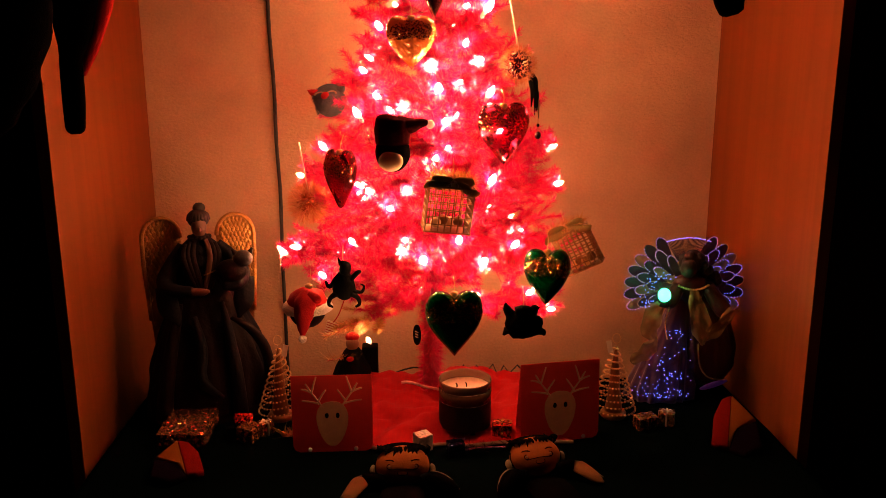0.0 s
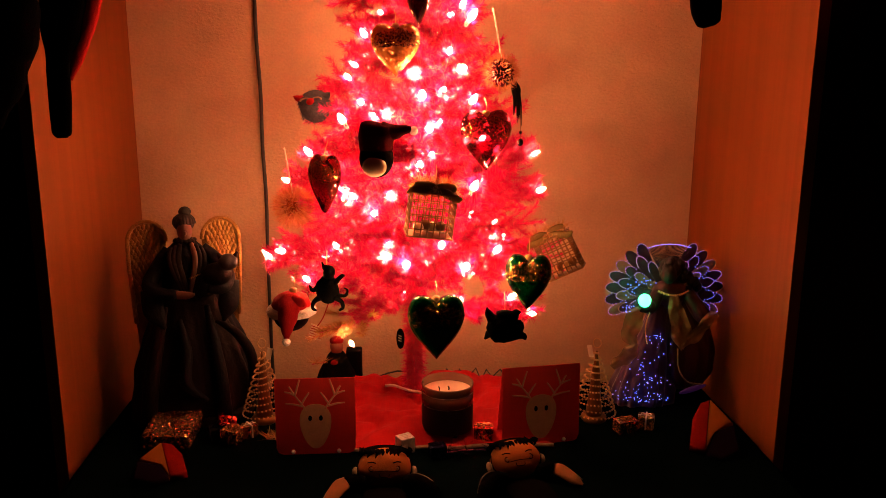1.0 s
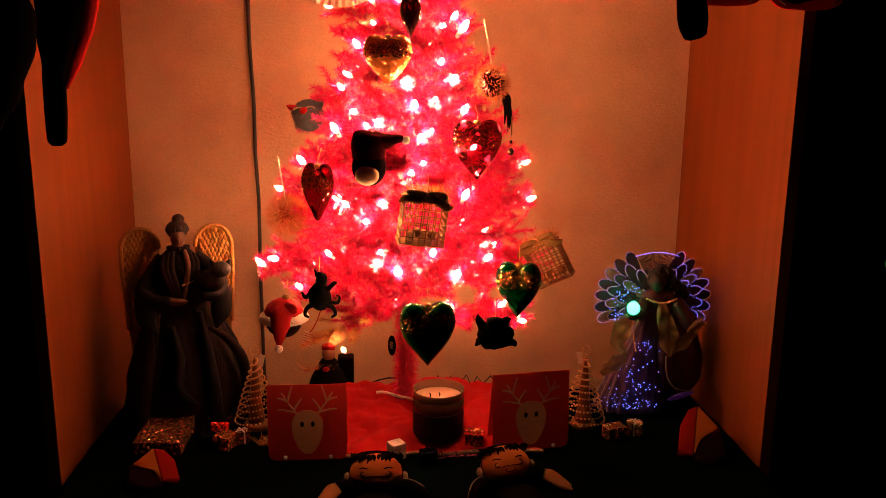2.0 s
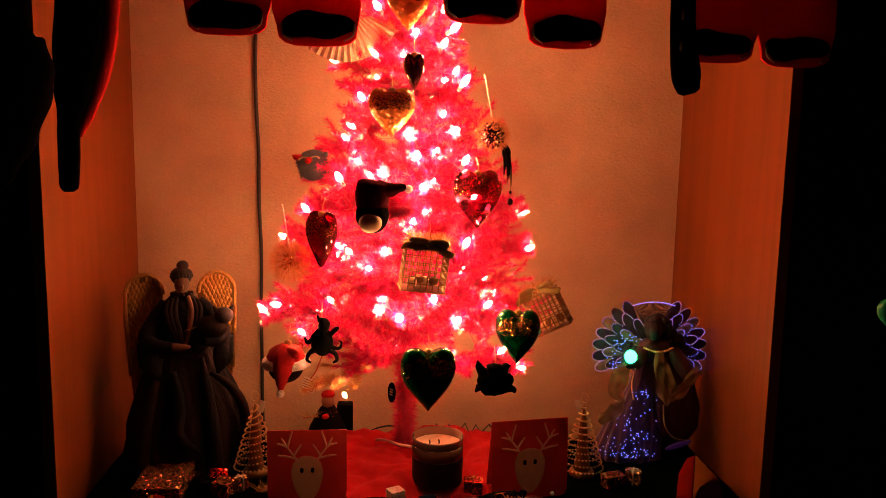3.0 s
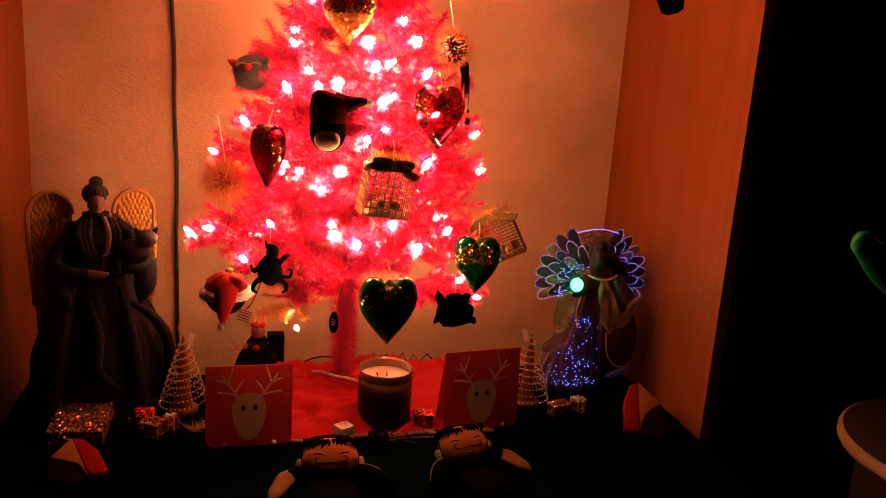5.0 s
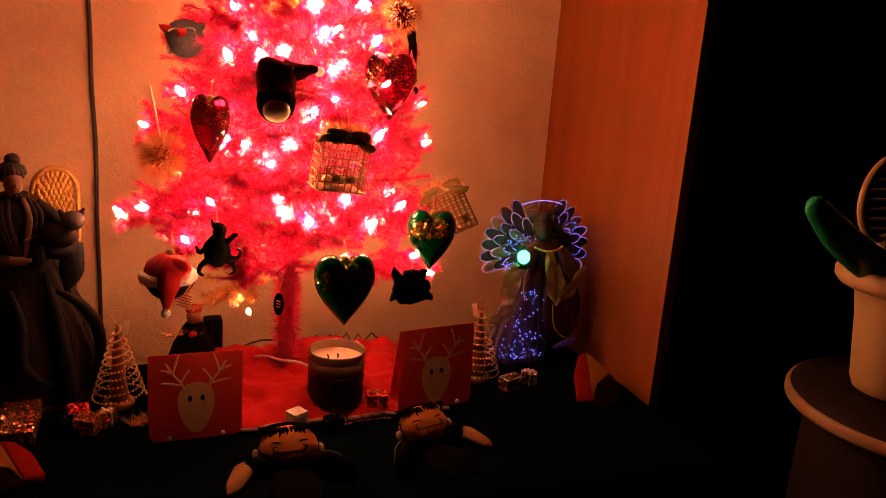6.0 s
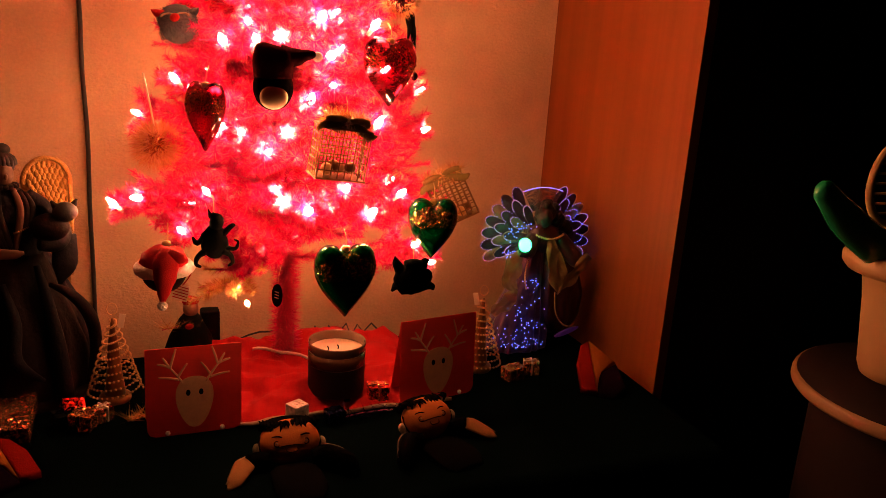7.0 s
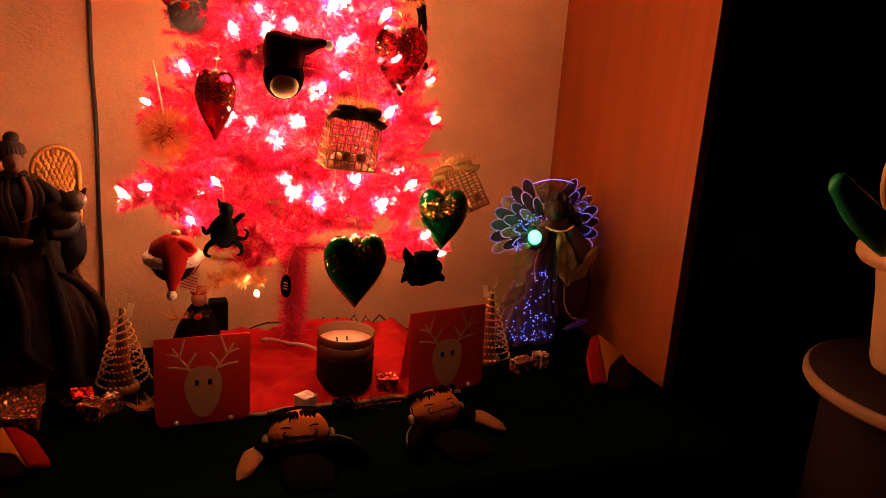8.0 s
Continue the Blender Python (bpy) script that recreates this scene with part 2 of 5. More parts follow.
M_STOOL = make_mat("brown_stool_top", (0.016, 0.008, 0.007), 0.7, vary=0.25, scale=14, bump=0.2, spec=0.1)
M_STOOL_EDGE = make_mat("tan_stool_rim", (0.27, 0.15, 0.065), 0.6, vary=0.2, bump=0.2)
M_PAPER = make_mat("ivory_paper", (0.78, 0.68, 0.52), 0.7, vary=0.1, bump=0.1)


# ---- building helpers ----
def part(name, bm, material, parent=None, label="", smooth=True, crisp=()):
    """Links a bmesh as one mesh object, with one or several materials."""
    me = bpy.data.meshes.new(name)
    bm.normal_update()
    bm.to_mesh(me)
    bm.free()
    for m in material if isinstance(material, (list, tuple)) else [material]:
        me.materials.append(m)
    if smooth:
        me.polygons.foreach_set("use_smooth", [q.material_index not in crisp for q in me.polygons])
    ob = new(name, me)
    if parent:
        ob.parent = parent
    if label:
        tagged(ob, label)
    return ob


def shared(name, me, parent, m):
    ob = new(name, me)
    ob.parent = parent
    ob.matrix_local = m
    return ob


def thing(name, m, label, category, group="", kind=""):
    ob = new(name)
    ob.empty_display_size = 0.02
    ob.matrix_basis = m
    return tagged(ob, label, category, group, kind)


def put(ob, m, label, category, group="", kind=""):
    """Places a thing that is one mesh."""
    ob.matrix_basis = m
    return tagged(ob, label, category, group, kind)


def set_mat(faces, index):
    for f in faces:
        f.material_index = index


def box(bm, size, at=(0, 0, 0), bevel=0.0, turn=None, mat=0):
    m = Matrix.Translation(at) @ (turn or Matrix()) @ Matrix.Diagonal((*size, 1))
    r = bmesh.ops.create_cube(bm, size=1, matrix=m)
    faces = {f for v in r["verts"] for f in v.link_faces}
    set_mat(faces, mat)
    if bevel:
        edges = list({e for v in r["verts"] for e in v.link_edges})
        b = bmesh.ops.bevel(bm, geom=edges, offset=bevel, segments=2, affect="EDGES", profile=0.6)
        set_mat(b["faces"], mat)


def ball(bm, radii, at=(0, 0, 0), turn=None, mat=0, u=20, v=12):
    m = Matrix.Translation(at) @ (turn or Matrix()) @ Matrix.Diagonal((*radii, 1))
    r = bmesh.ops.create_uvsphere(bm, u_segments=u, v_segments=v, radius=1, matrix=m)
    set_mat({f for w in r["verts"] for f in w.link_faces}, mat)
    return r["verts"]


def lathe(bm, profile, seg=28, at=(0, 0, 0), mat=0, wave=0.0, waves=0, cap=True, squash=1.0, phase=0.0):
    """Turns a profile of (radius, height) round z; wave: folds that grow downwards."""
    rings = []
    top = profile[-1][1]
    low = profile[0][1]
    for r, z in profile:
        k = wave * (top - z) / max(1e-6, top - low) if waves else 0
        ring = []
        for i in range(seg):
            a = 2 * math.pi * i / seg
            q = r * (1 + k * math.sin(waves * a + phase) + 0.4 * k * math.sin((waves + 3) * a + 1.3))
            ring.append(bm.verts.new((at[0] + q * math.cos(a), at[1] + squash * q * math.sin(a), at[2] + z)))
        rings.append(ring)
    for a, b in zip(rings, rings[1:]):
        for i in range(seg):
            bm.faces.new((a[i], a[(i + 1) % seg], b[(i + 1) % seg], b[i])).material_index = mat
    if cap:
        bm.faces.new(rings[0][::-1]).material_index = mat
        bm.faces.new(rings[-1]).material_index = mat


def eased(pts, radii, steps=4):
    """Points and radii along a smooth curve through those given."""
    out, rad = [], []
    n = len(pts)
    for i in range(n - 1):
        p0, p1, p2, p3 = pts[max(i - 1, 0)], pts[i], pts[i + 1], pts[min(i + 2, n - 1)]
        for k in range(steps):
            t = k / steps
            out.append(0.5 * (2 * p1 + (p2 - p0) * t + (2 * p0 - 5 * p1 + 4 * p2 - p3) * t * t + (3 * p1 - p0 - 3 * p2 + p3) * t ** 3))
            rad.append(radii[i] + (radii[i + 1] - radii[i]) * t * t * (3 - 2 * t))
    return out + [pts[-1]], rad + [radii[-1]]


def tube(bm, pts, radius, seg=8, mat=0, flat=1.0):
    """A tube along points; radius may be one number or one per point; flat squeezes it along its second axis."""
    pts = [Vector(p) for p in pts]
    radii = list(radius) if isinstance(radius, (list, tuple)) else [radius] * len(pts)
    if 3 <= len(pts) <= 8:
        pts, radii = eased(pts, radii)
    rings = []
    side = None
    for i, p in enumerate(pts):
        d = (pts[min(i + 1, len(pts) - 1)] - pts[max(i - 1, 0)]).normalized()
        if side is None:
            side = d.cross(Vector((0, 1, 0)) if abs(d.y) < 0.9 else Vector((0, 0, 1))).normalized()
        else:
            side = (side - d * side.dot(d)).normalized()
        up = d.cross(side)
        rings.append([bm.verts.new(p + radii[i] * (side * math.cos(2 * math.pi * k / seg) + up * flat * math.sin(2 * math.pi * k / seg)))
                      for k in range(seg)])
    for a, b in zip(rings, rings[1:]):
        for k in range(seg):
            bm.faces.new((a[k], a[(k + 1) % seg], b[(k + 1) % seg], b[k])).material_index = mat
    bm.faces.new(rings[0][::-1]).material_index = mat
    bm.faces.new(rings[-1]).material_index = mat


def heart(bm, w, h, d, mat=0, seg=36, layers=7):
    """A puffed heart, upright, hanging from z = 0 downwards."""
    outline = []
    for i in range(seg):
        a = 2 * math.pi * i / seg
        x = math.copysign(abs(math.sin(a)) ** 2.1, math.sin(a)) * (0.93 + 0.07 * math.cos(a))
        z = (13.4 * math.cos(a) - 3.3 * math.cos(2 * a) - 1.3 * math.cos(3 * a) - 0.6 * math.cos(4 * a)) / 16
        outline.append((x * w / 2, (z - 0.55) * h / 1.75))
    cz = -h * 0.42
    rings = []
    for j in range(1, 2 * layers):
        a = math.pi * j / (2 * layers)
        k, y = math.sin(a) ** 0.75, -math.cos(a) * d / 2
        rings.append([bm.verts.new((x * k, y, cz + (z - cz) * k)) for x, z in outline])
    ends = [bm.verts.new((0, -d / 2, cz)), bm.verts.new((0, d / 2, cz))]
    for a, b in zip(rings, rings[1:]):
        for i in range(seg):
            bm.faces.new((a[i], a[(i + 1) % seg], b[(i + 1) % seg], b[i])).material_index = mat
    for i in range(seg):
        bm.faces.new((ends[0], rings[0][(i + 1) % seg], rings[0][i])).material_index = mat
        bm.faces.new((ends[1], rings[-1][i], rings[-1][(i + 1) % seg])).material_index = mat


def slab(bm, outline, y0, y1, mat=0):
    """A flat shape in x and z with thickness along y."""
    a = [bm.verts.new((x, y0, z)) for x, z in outline]
    b = [bm.verts.new((x, y1, z)) for x, z in outline]
    n = len(a)
    bm.faces.new(a).material_index = mat
    bm.faces.new(b[::-1]).material_index = mat
    for i in range(n):
        bm.faces.new((a[i], b[i], b[(i + 1) % n], a[(i + 1) % n])).material_index = mat


def oval(rx, rz, cx=0.0, cz=0.0, n=24):
    return [(cx + rx * math.cos(2 * math.pi * i / n), cz + rz * math.sin(2 * math.pi * i / n)) for i in range(n)]


def strands(name, count, origin, length, width, material, rng, spread=1.0):
    """Fine strands from a function that gives a root and a direction."""
    verts, faces = [], []
    for i in range(count):
        p, d = origin(rng)
        d = d.normalized()
        s = d.cross(Vector((rng.uniform(-1, 1), rng.uniform(-1, 1), rng.uniform(-1, 1)))).normalized() * width
        k = len(verts)
        tip = p + d * length * rng.uniform(0.6, 1.0)
        verts += [p - s, p + s, tip]
        faces.append((k, k + 1, k + 2))
    me = bpy.data.meshes.new(name)
    me.from_pydata(verts, [], faces)
    me.materials.append(material)
    return me


# ---- setting ----
X0, X1, YW, YF, TABLE = -0.566, 0.70, 1.854, 1.335, 0.75


def slab_box(name, lo, hi, material, label, category):
    bm = bmesh.new()
    mid = [(a + b) / 2 for a, b in zip(lo, hi)]
    box(bm, [b - a for a, b in zip(lo, hi)])
    return put(part(name, bm, material, smooth=False), Matrix.Translation(mid), label, category, kind="structure")


slab_box("wall_north", (X0 - 0.1, YW, 0), (X1 + 0.1, YW + 0.1, 2.4), M_WALL, "beige textured wallpaper wall behind the tree", "wall")
slab_box("wall_niche_west", (X0 - 0.02, YF, 0), (X0, YW, 2.4), M_WOOD, "orange-brown wood veneer side panel of the niche", "wall")
slab_box("wall_niche_east", (X1, YF, 0), (X1 + 0.02, YW, 2.4), M_WOOD, "orange-brown wood veneer side panel of the niche", "wall")
slab_box("wall_front_west", (-2.2, YF + 0.004, 0), (X0 - 0.02, YW, 2.4), M_UNLIT_WALL, "wall beside the niche, near black as if unlit", "wall")
slab_box("wall_front_east", (X1 + 0.02, YF + 0.004, 0), (2.2, YW, 2.4), M_UNLIT_WALL, "wall beside the niche, near black as if unlit", "wall")
# unseen walls and ceiling, added near black so that no light bounces back
slab_box("wall_west", (-2.3, -1.6, 0), (-2.2, YW, 2.4), M_UNLIT_WALL, "plain side wall of the room, near black as if unlit", "wall")
slab_box("wall_east", (2.2, -1.6, 0), (2.3, YW, 2.4), M_UNLIT_WALL, "plain side wall of the room, near black as if unlit", "wall")
slab_box("wall_south", (-2.3, -1.7, 0), (2.3, -1.6, 2.4), M_UNLIT_WALL, "plain wall behind the viewer, near black as if unlit", "wall")
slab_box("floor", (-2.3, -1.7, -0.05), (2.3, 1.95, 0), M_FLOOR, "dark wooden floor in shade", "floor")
slab_box("ceiling", (-2.3, -1.7, 2.4), (2.3, 1.95, 2.45), M_UNLIT_WALL, "plain ceiling, near black as if unlit", "ceiling")


def table():
    t = thing("side_table", pose(0.067, 1.40, 0), "low wooden table under a dark green cloth", "table")
    bm = bmesh.new()
    box(bm, (1.22, 0.58, 0.03), (0, 0, TABLE - 0.021), 0.004)
    part("tabletop", bm, M_WOOD, t)
    leg = None
    for sx in (-1, 1):
        for sy in (-1, 1):
            if leg is None:
                bm = bmesh.new()
                box(bm, (0.05, 0.05, TABLE - 0.036), (0, 0, (TABLE - 0.036) / 2), 0.004)
                leg = part("leg", bm, M_WOOD, t)
                leg.location = (sx * 0.56, sy * 0.25, 0)
            else:
                shared("leg", leg.data, t, Matrix.Translation((sx * 0.56, sy * 0.25, 0)))
    return t


table()


def tablecloth():
    """A cloth over the table with soft creases and a hanging front."""
    bm = bmesh.new()
    nx, ny = 120, 90
    rows = []
    for j in range(ny + 1):
        row = []
        for i in range(nx + 1):
            x = -0.615 + 1.23 * i / nx
            s = -0.59 + 1.18 * j / ny
            z = 0.0035 * noise.noise((x * 5, s * 5, 0.3)) + 0.0025 * noise.noise((x * 14, s * 12, 2.1))
            y = s
            over = -0.292 - s
            if over > 0:
                y = -0.292 - min(over, 0.02) * 0.6 - 0.012 * math.sin(x * 26) * min(1, over * 5)
                z -= over
            y = min(y, 0.289)
            row.append(bm.verts.new((x, y, z)))
        rows.append(row)
    for a, b in zip(rows, rows[1:]):
        for i in range(nx):
            bm.faces.new((a[i], a[i + 1], b[i + 1], b[i]))
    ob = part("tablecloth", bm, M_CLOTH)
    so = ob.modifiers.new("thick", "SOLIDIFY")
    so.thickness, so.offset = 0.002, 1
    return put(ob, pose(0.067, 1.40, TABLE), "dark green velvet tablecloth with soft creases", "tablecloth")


tablecloth()

# black cord that hangs down the wall
bm = bmesh.new()
cord_pts = []
for i in range(41):
    z = 2.4 - 1.9 * i / 40
    cord_pts.append((-0.2845 + 0.003 * math.sin(z * 7.0) + 0.007 * noise.noise((0.4, 0.7, z * 6)), YW - 0.006, z))
tube(bm, cord_pts, 0.0042, 8)
put(part("power_cord", bm, M_CORD), Matrix(), "black power cord hanging down the wallpaper", "cord")


# ---- the tree ----
TX, TY = 0.047, 1.60


def crown_radius(z):
    return float(np.interp(z, [0.95, 1.0, 1.05, 1.38, 1.69, 1.92], [0.22, 0.285, 0.28, 0.20, 0.09, 0.01]))


def branch_mesh(seed, length, gold_tip=False, dense=1.0):
    """A branch along +y with side twigs, all set with foil needles."""
    rng = random.Random(seed)
    verts, faces, mats = [], [], []

    def twig(a, b, sag, r0, r1, per_metre, n_len):
        pts = []
        n = max(3, int((b - a).length / 0.02))
        for i in range(n + 1):
            t = i / n
            pts.append(a.lerp(b, t) + Vector((0, 0, sag * t * t)))
        ring_prev = None
        for i, p in enumerate(pts):
            d = (pts[min(i + 1, n)] - pts[max(i - 1, 0)]).normalized()
            s = d.cross(Vector((0, 0, 1))).normalized()
            u = s.cross(d)
            r = r0 + (r1 - r0) * i / n
            k = len(verts)
            verts.extend([p + s * r, p - s * r * 0.5 + u * r * 0.87, p - s * r * 0.5 - u * r * 0.87])
            if ring_prev is not None:
                for q in range(3):
                    faces.append((ring_prev + q, ring_prev + (q + 1) % 3, k + (q + 1) % 3, k + q))
                    mats.append(0)
            ring_prev = k
        total = (b - a).length
        for _ in range(int(total * per_metre * dense)):
            t = rng.random()
            i = min(n - 1, int(t * n))
            p = pts[i].lerp(pts[i + 1], t * n - i)
            d = (pts[i + 1] - pts[i]).normalized()
            out = Vector((rng.gauss(0, 1), rng.gauss(0, 1), rng.gauss(0, 1)))
            out = (out - d * out.dot(d)).normalized()
            way = (out + d * rng.uniform(0.25, 0.95)).normalized()
            ln = n_len * rng.uniform(0.65, 1.1) * (1.0 - 0.25 * t)
            s = way.cross(d).normalized() * rng.uniform(0.0006, 0.0012)
            bend = out * ln * rng.uniform(-0.05, 0.12)
            k = len(verts)
            verts.extend([p - s, p + s, p + way * ln + bend])
            faces.append((k, k + 1, k + 2))
            mats.append(2 if gold_tip and p.y > length * 0.66 else 1)

    tip = Vector((0, length, 0))
    twig(Vector((0, 0, 0)), tip, length * rng.uniform(0.0, 0.12), 0.0022, 0.0012, 3600, 0.024)
    n = max(2, int(length / 0.05))
    for j in range(n):
        t = 0.28 + 0.62 * j / n
        for s in (-1, 1):
            ang = radians(rng.uniform(32, 52)) * s
            ln = length * (0.36 - 0.26 * t) + 0.030
            a = tip * t + Vector((0, 0, length * 0.05 * t * t))
            b = a + Vector((math.sin(ang), math.cos(ang), rng.uniform(-0.2, 0.4))) * ln
            twig(a, b, ln * rng.uniform(0.0, 0.15), 0.0015, 0.0009, 3300, 0.021)
    me = bpy.data.meshes.new("branch")
    me.from_pydata(verts, [], faces)
    for m in (M_STEM, M_NEEDLE, M_GOLD_NEEDLE):
        me.materials.append(m)
    me.polygons.foreach_set("material_index", mats)
    return me


# a gap low in the crown, where the wallpaper shows through
GAP_FRONT, GAP_BACK = Vector((-0.050, 1.30, 1.163)), Vector((-0.067, 1.84, 1.045))


def in_gap(a, b, reach=0.030):
    """Whether a branch from a to b would close the gap."""
    for k in range(5, 13):
        p = a.lerp(b, k / 12)
        w = GAP_BACK - GAP_FRONT
        q = GAP_FRONT + w * max(0, min(1, (p - GAP_FRONT).dot(w) / w.dot(w)))
        if (p - q).length < reach:
            return True
    return False


def christmas_tree():
    t = thing("christmas_tree", pose(TX, TY, TABLE), "pink foil artificial Christmas tree lit by fairy lights", "christmas tree")
    rng = random.Random(11)
    bm = bmesh.new()
    tube(bm, [(0, 0, 0.015), (0, 0, 0.5), (0, 0, 1.17)], [0.018, 0.014, 0.004], 10)
    trunk = part("trunk", bm, M_STEM, t, "pink tinsel-wrapped trunk")

    def root(r):
        a, z = r.uniform(0, 2 * math.pi), r.uniform(0.02, 1.15)
        d = Vector((math.cos(a), math.sin(a), r.uniform(-0.5, 0.7)))
        return Vector((math.cos(a) * 0.013, math.sin(a) * 0.013, z)), d

    shared("trunk_needles", strands("trunk_needles", 14000, root, 0.025, 0.0007, M_NEEDLE, rng), trunk, Matrix())
    bm = bmesh.new()
    for k in range(3):
        a = 2 * math.pi * k / 3 + 0.5
        box(bm, (0.16, 0.02, 0.012), (0.07 * math.cos(a), 0.07 * math.sin(a), 0.010), 0.003, pose(0, 0, 0, 0, 0, math.degrees(a)))
    part("stand", bm, M_STEM, t)
    sizes = [0.30, 0.26, 0.22, 0.18, 0.14, 0.10, 0.07]
    meshes = {s: [branch_mesh(100 + 10 * i + k, s) for k in range(3)] for i, s in enumerate(sizes)}
    z = 1.005
    row = 0
    while z < 1.90:
        r = crown_radius(z + 0.03)
        count = max(4, round(4.5 + r * 26))
        if row == 0:
            count = 9
        for k in range(count):
            a = 2 * math.pi * (k + 0.5 * (row % 2) + rng.uniform(-0.22, 0.22)) / count
            ln = max(0.06, r * rng.uniform(0.88, 1.08))
            size = min(sizes, key=lambda q: abs(q - ln))
            lift = rng.uniform(-4, 16) if row else rng.uniform(2, 9)
            m = pose(0, 0, z - TABLE + (rng.uniform(-0.02, 0.02) if row else 0.028), 0, 0, math.degrees(a) - 90)
            foot = Vector((TX, TY, m.translation.z + TABLE))
            end = foot + Vector((math.cos(a), math.sin(a), math.sin(radians(lift)))) * ln
            if in_gap(foot, end):
                continue
            m = m @ pose(0, 0, 0, lift, rng.uniform(-40, 40), 0) @ Matrix.Diagonal((1, ln / size, 1, 1))
            shared("branch", meshes[size][rng.randrange(3)], t, m)
        z += 0.068 - 0.018 * row / 14
        row += 1
    bm = bmesh.new()
    tube(bm, [(0, 0, 1.14), (0, 0, 1.22)], [0.006, 0.003], 8)
    part("top_stem", bm, M_STEM, t)
    # a sparse low branch with gilded needles at its end
    low = branch_mesh(77, 0.24, True, 1.3)
    shared("branch", low, t, pose(-0.005, -0.01, 0.238, 0, 0, 148) @ pose(0, 0, 0, -2, 10, 0) @ Matrix.Diagonal((0.75, 1.28, 0.85, 1)))
    shared("branch", meshes[0.22][1], t, pose(-0.005, -0.01, 0.252, 0, 0, 140) @ pose(0, 0, 0, -4, 10, 0) @ Matrix.Diagonal((0.9, 0.8, 0.9, 1)))
    shared("branch", meshes[0.18][2], t, pose(-0.005, -0.01, 0.262, 0, 0, 150) @ pose(0, 0, 0, -4, 30, 0))
    return t


christmas_tree()


def string_lights():
    """Lamps set on the crown: (x, z) of each from the trunk's foot; they sit just inside the crown's surface, on its front half."""
    t = thing("string_lights", pose(TX, TY, 0), "warm white fairy lights wound round the tree", "fairy lights")
    front = [(-0.084, 1.492), (0.091, 1.523), (0.073, 1.439), (0.053, 1.463), (-0.112, 1.418), (-0.004, 1.430), (0.092, 1.380),
             (0.008, 1.388), (-0.090, 1.379), (-0.050, 1.361), (-0.123, 1.345), (0.036, 1.350), (0.019, 1.337), (0.106, 1.318),
             (0.023, 1.296), (0.222, 1.275), (-0.139, 1.270), (-0.185, 1.283), (-0.236, 1.222), (-0.105, 1.219), (-0.071, 1.195),
             (0.094, 1.234), (0.234, 1.201), (-0.045, 1.225), (-0.053, 1.126), (-0.019, 1.111), (0.077, 1.101), (0.133, 1.124)]
    more = [(-0.241, 1.098), (-0.278, 1.070), (-0.188, 1.066), (0.159, 1.040), (0.201, 1.001), (0.038, 1.139), (-0.095, 1.672),
            (-0.056, 1.660), (0.071, 1.625), (0.054, 1.591), (-0.014, 1.572), (0.076, 1.545), (-0.133, 1.568), (0.0, 1.74),
            (0.03, 1.80), (-0.02, 1.86), (-0.11, 0.982)]
    rng = random.Random(5)
    spots = []
    for x, z in front + more:
        r = crown_radius(z) * 0.95
        y = -math.sqrt(max(0.0004, r * r - x * x)) if abs(x) < r else -0.02
        if z < 0.99:
            y = -0.285
        spots.append(Vector((x, y, z)))
    # the far half of the crown
    for k in range(12):
        z = 1.12 + 0.042 * k
        a = radians(20 + (k * 67) % 140)
        r = crown_radius(z) * 0.62
        spots.append(Vector((r * math.cos(a), r * math.sin(a), z)))
    # unseen extra lamps, added to brighten the trunk, lower wall and low crown
    for x, y, z in ((-0.02, -0.11, 1.02), (0.07, -0.12, 1.01), (-0.10, 0.02, 1.03), (0.10, 0.04, 1.02), (-0.13, 0.09, 1.0), (0.12, 0.10, 1.0),
                    (-0.14, -0.09, 1.105), (0.15, -0.08, 1.11), (-0.12, -0.10, 1.19)):
        spots.append(Vector((x, y, z)))
    # a few deeper in the crown
    for k in range(14):
        z = 1.08 + 0.045 * k
        a = radians(200 + (k * 53) % 140)
        r = crown_radius(z) * 0.62
        spots.append(Vector((r * math.cos(a), r * math.sin(a), z)))
    bm = bmesh.new()
    lathe(bm, [(0.0030, 0.001), (0.0052, 0.006), (0.0050, 0.011), (0.0030, 0.017), (0.0008, 0.021)], 10)
    me = None
    sock = None
    for p in spots:
        out = Vector((p.x, p.y, 0)).normalized()
        tilt = Vector((out.x, out.y, rng.uniform(0.1, 1.2))).to_track_quat("Z", "Y").to_matrix().to_4x4()
        m = Matrix.Translation(p + out * 0.006) @ tilt @ Matrix.Scale(rng.choice((0.7, 0.8, 0.95, 1.05, 1.2)), 4)
        if me is None:
            b = part("bulb", bm, M_BULB, t, "lit warm bulb")
            b.matrix_local = m
            me = b.data
            bs = bmesh.new()
            lathe(bs, [(0.0028, -0.012), (0.0036, -0.008), (0.0036, 0.002)], 8)
            s = part("socket", bs, M_SOCKET, b)
            sock = s.data
        else:
            b = shared("bulb", me, t, m)
            shared("socket", sock, b, Matrix())
    bm = bmesh.new()
    pts = []
    for i in range(260):
        q = i / 259
        z = 1.0 + 0.84 * q
        a = 2 * math.pi * 11 * q
        r = crown_radius(z) * 0.5
        pts.append((r * math.cos(a), r * math.sin(a), z + 0.012 * math.sin(a * 3.3)))
    tube(bm, pts, 0.0008, 5)
    part("wire", bm, M_STEM, t)
    return spots


LAMP_SPOTS = string_lights()


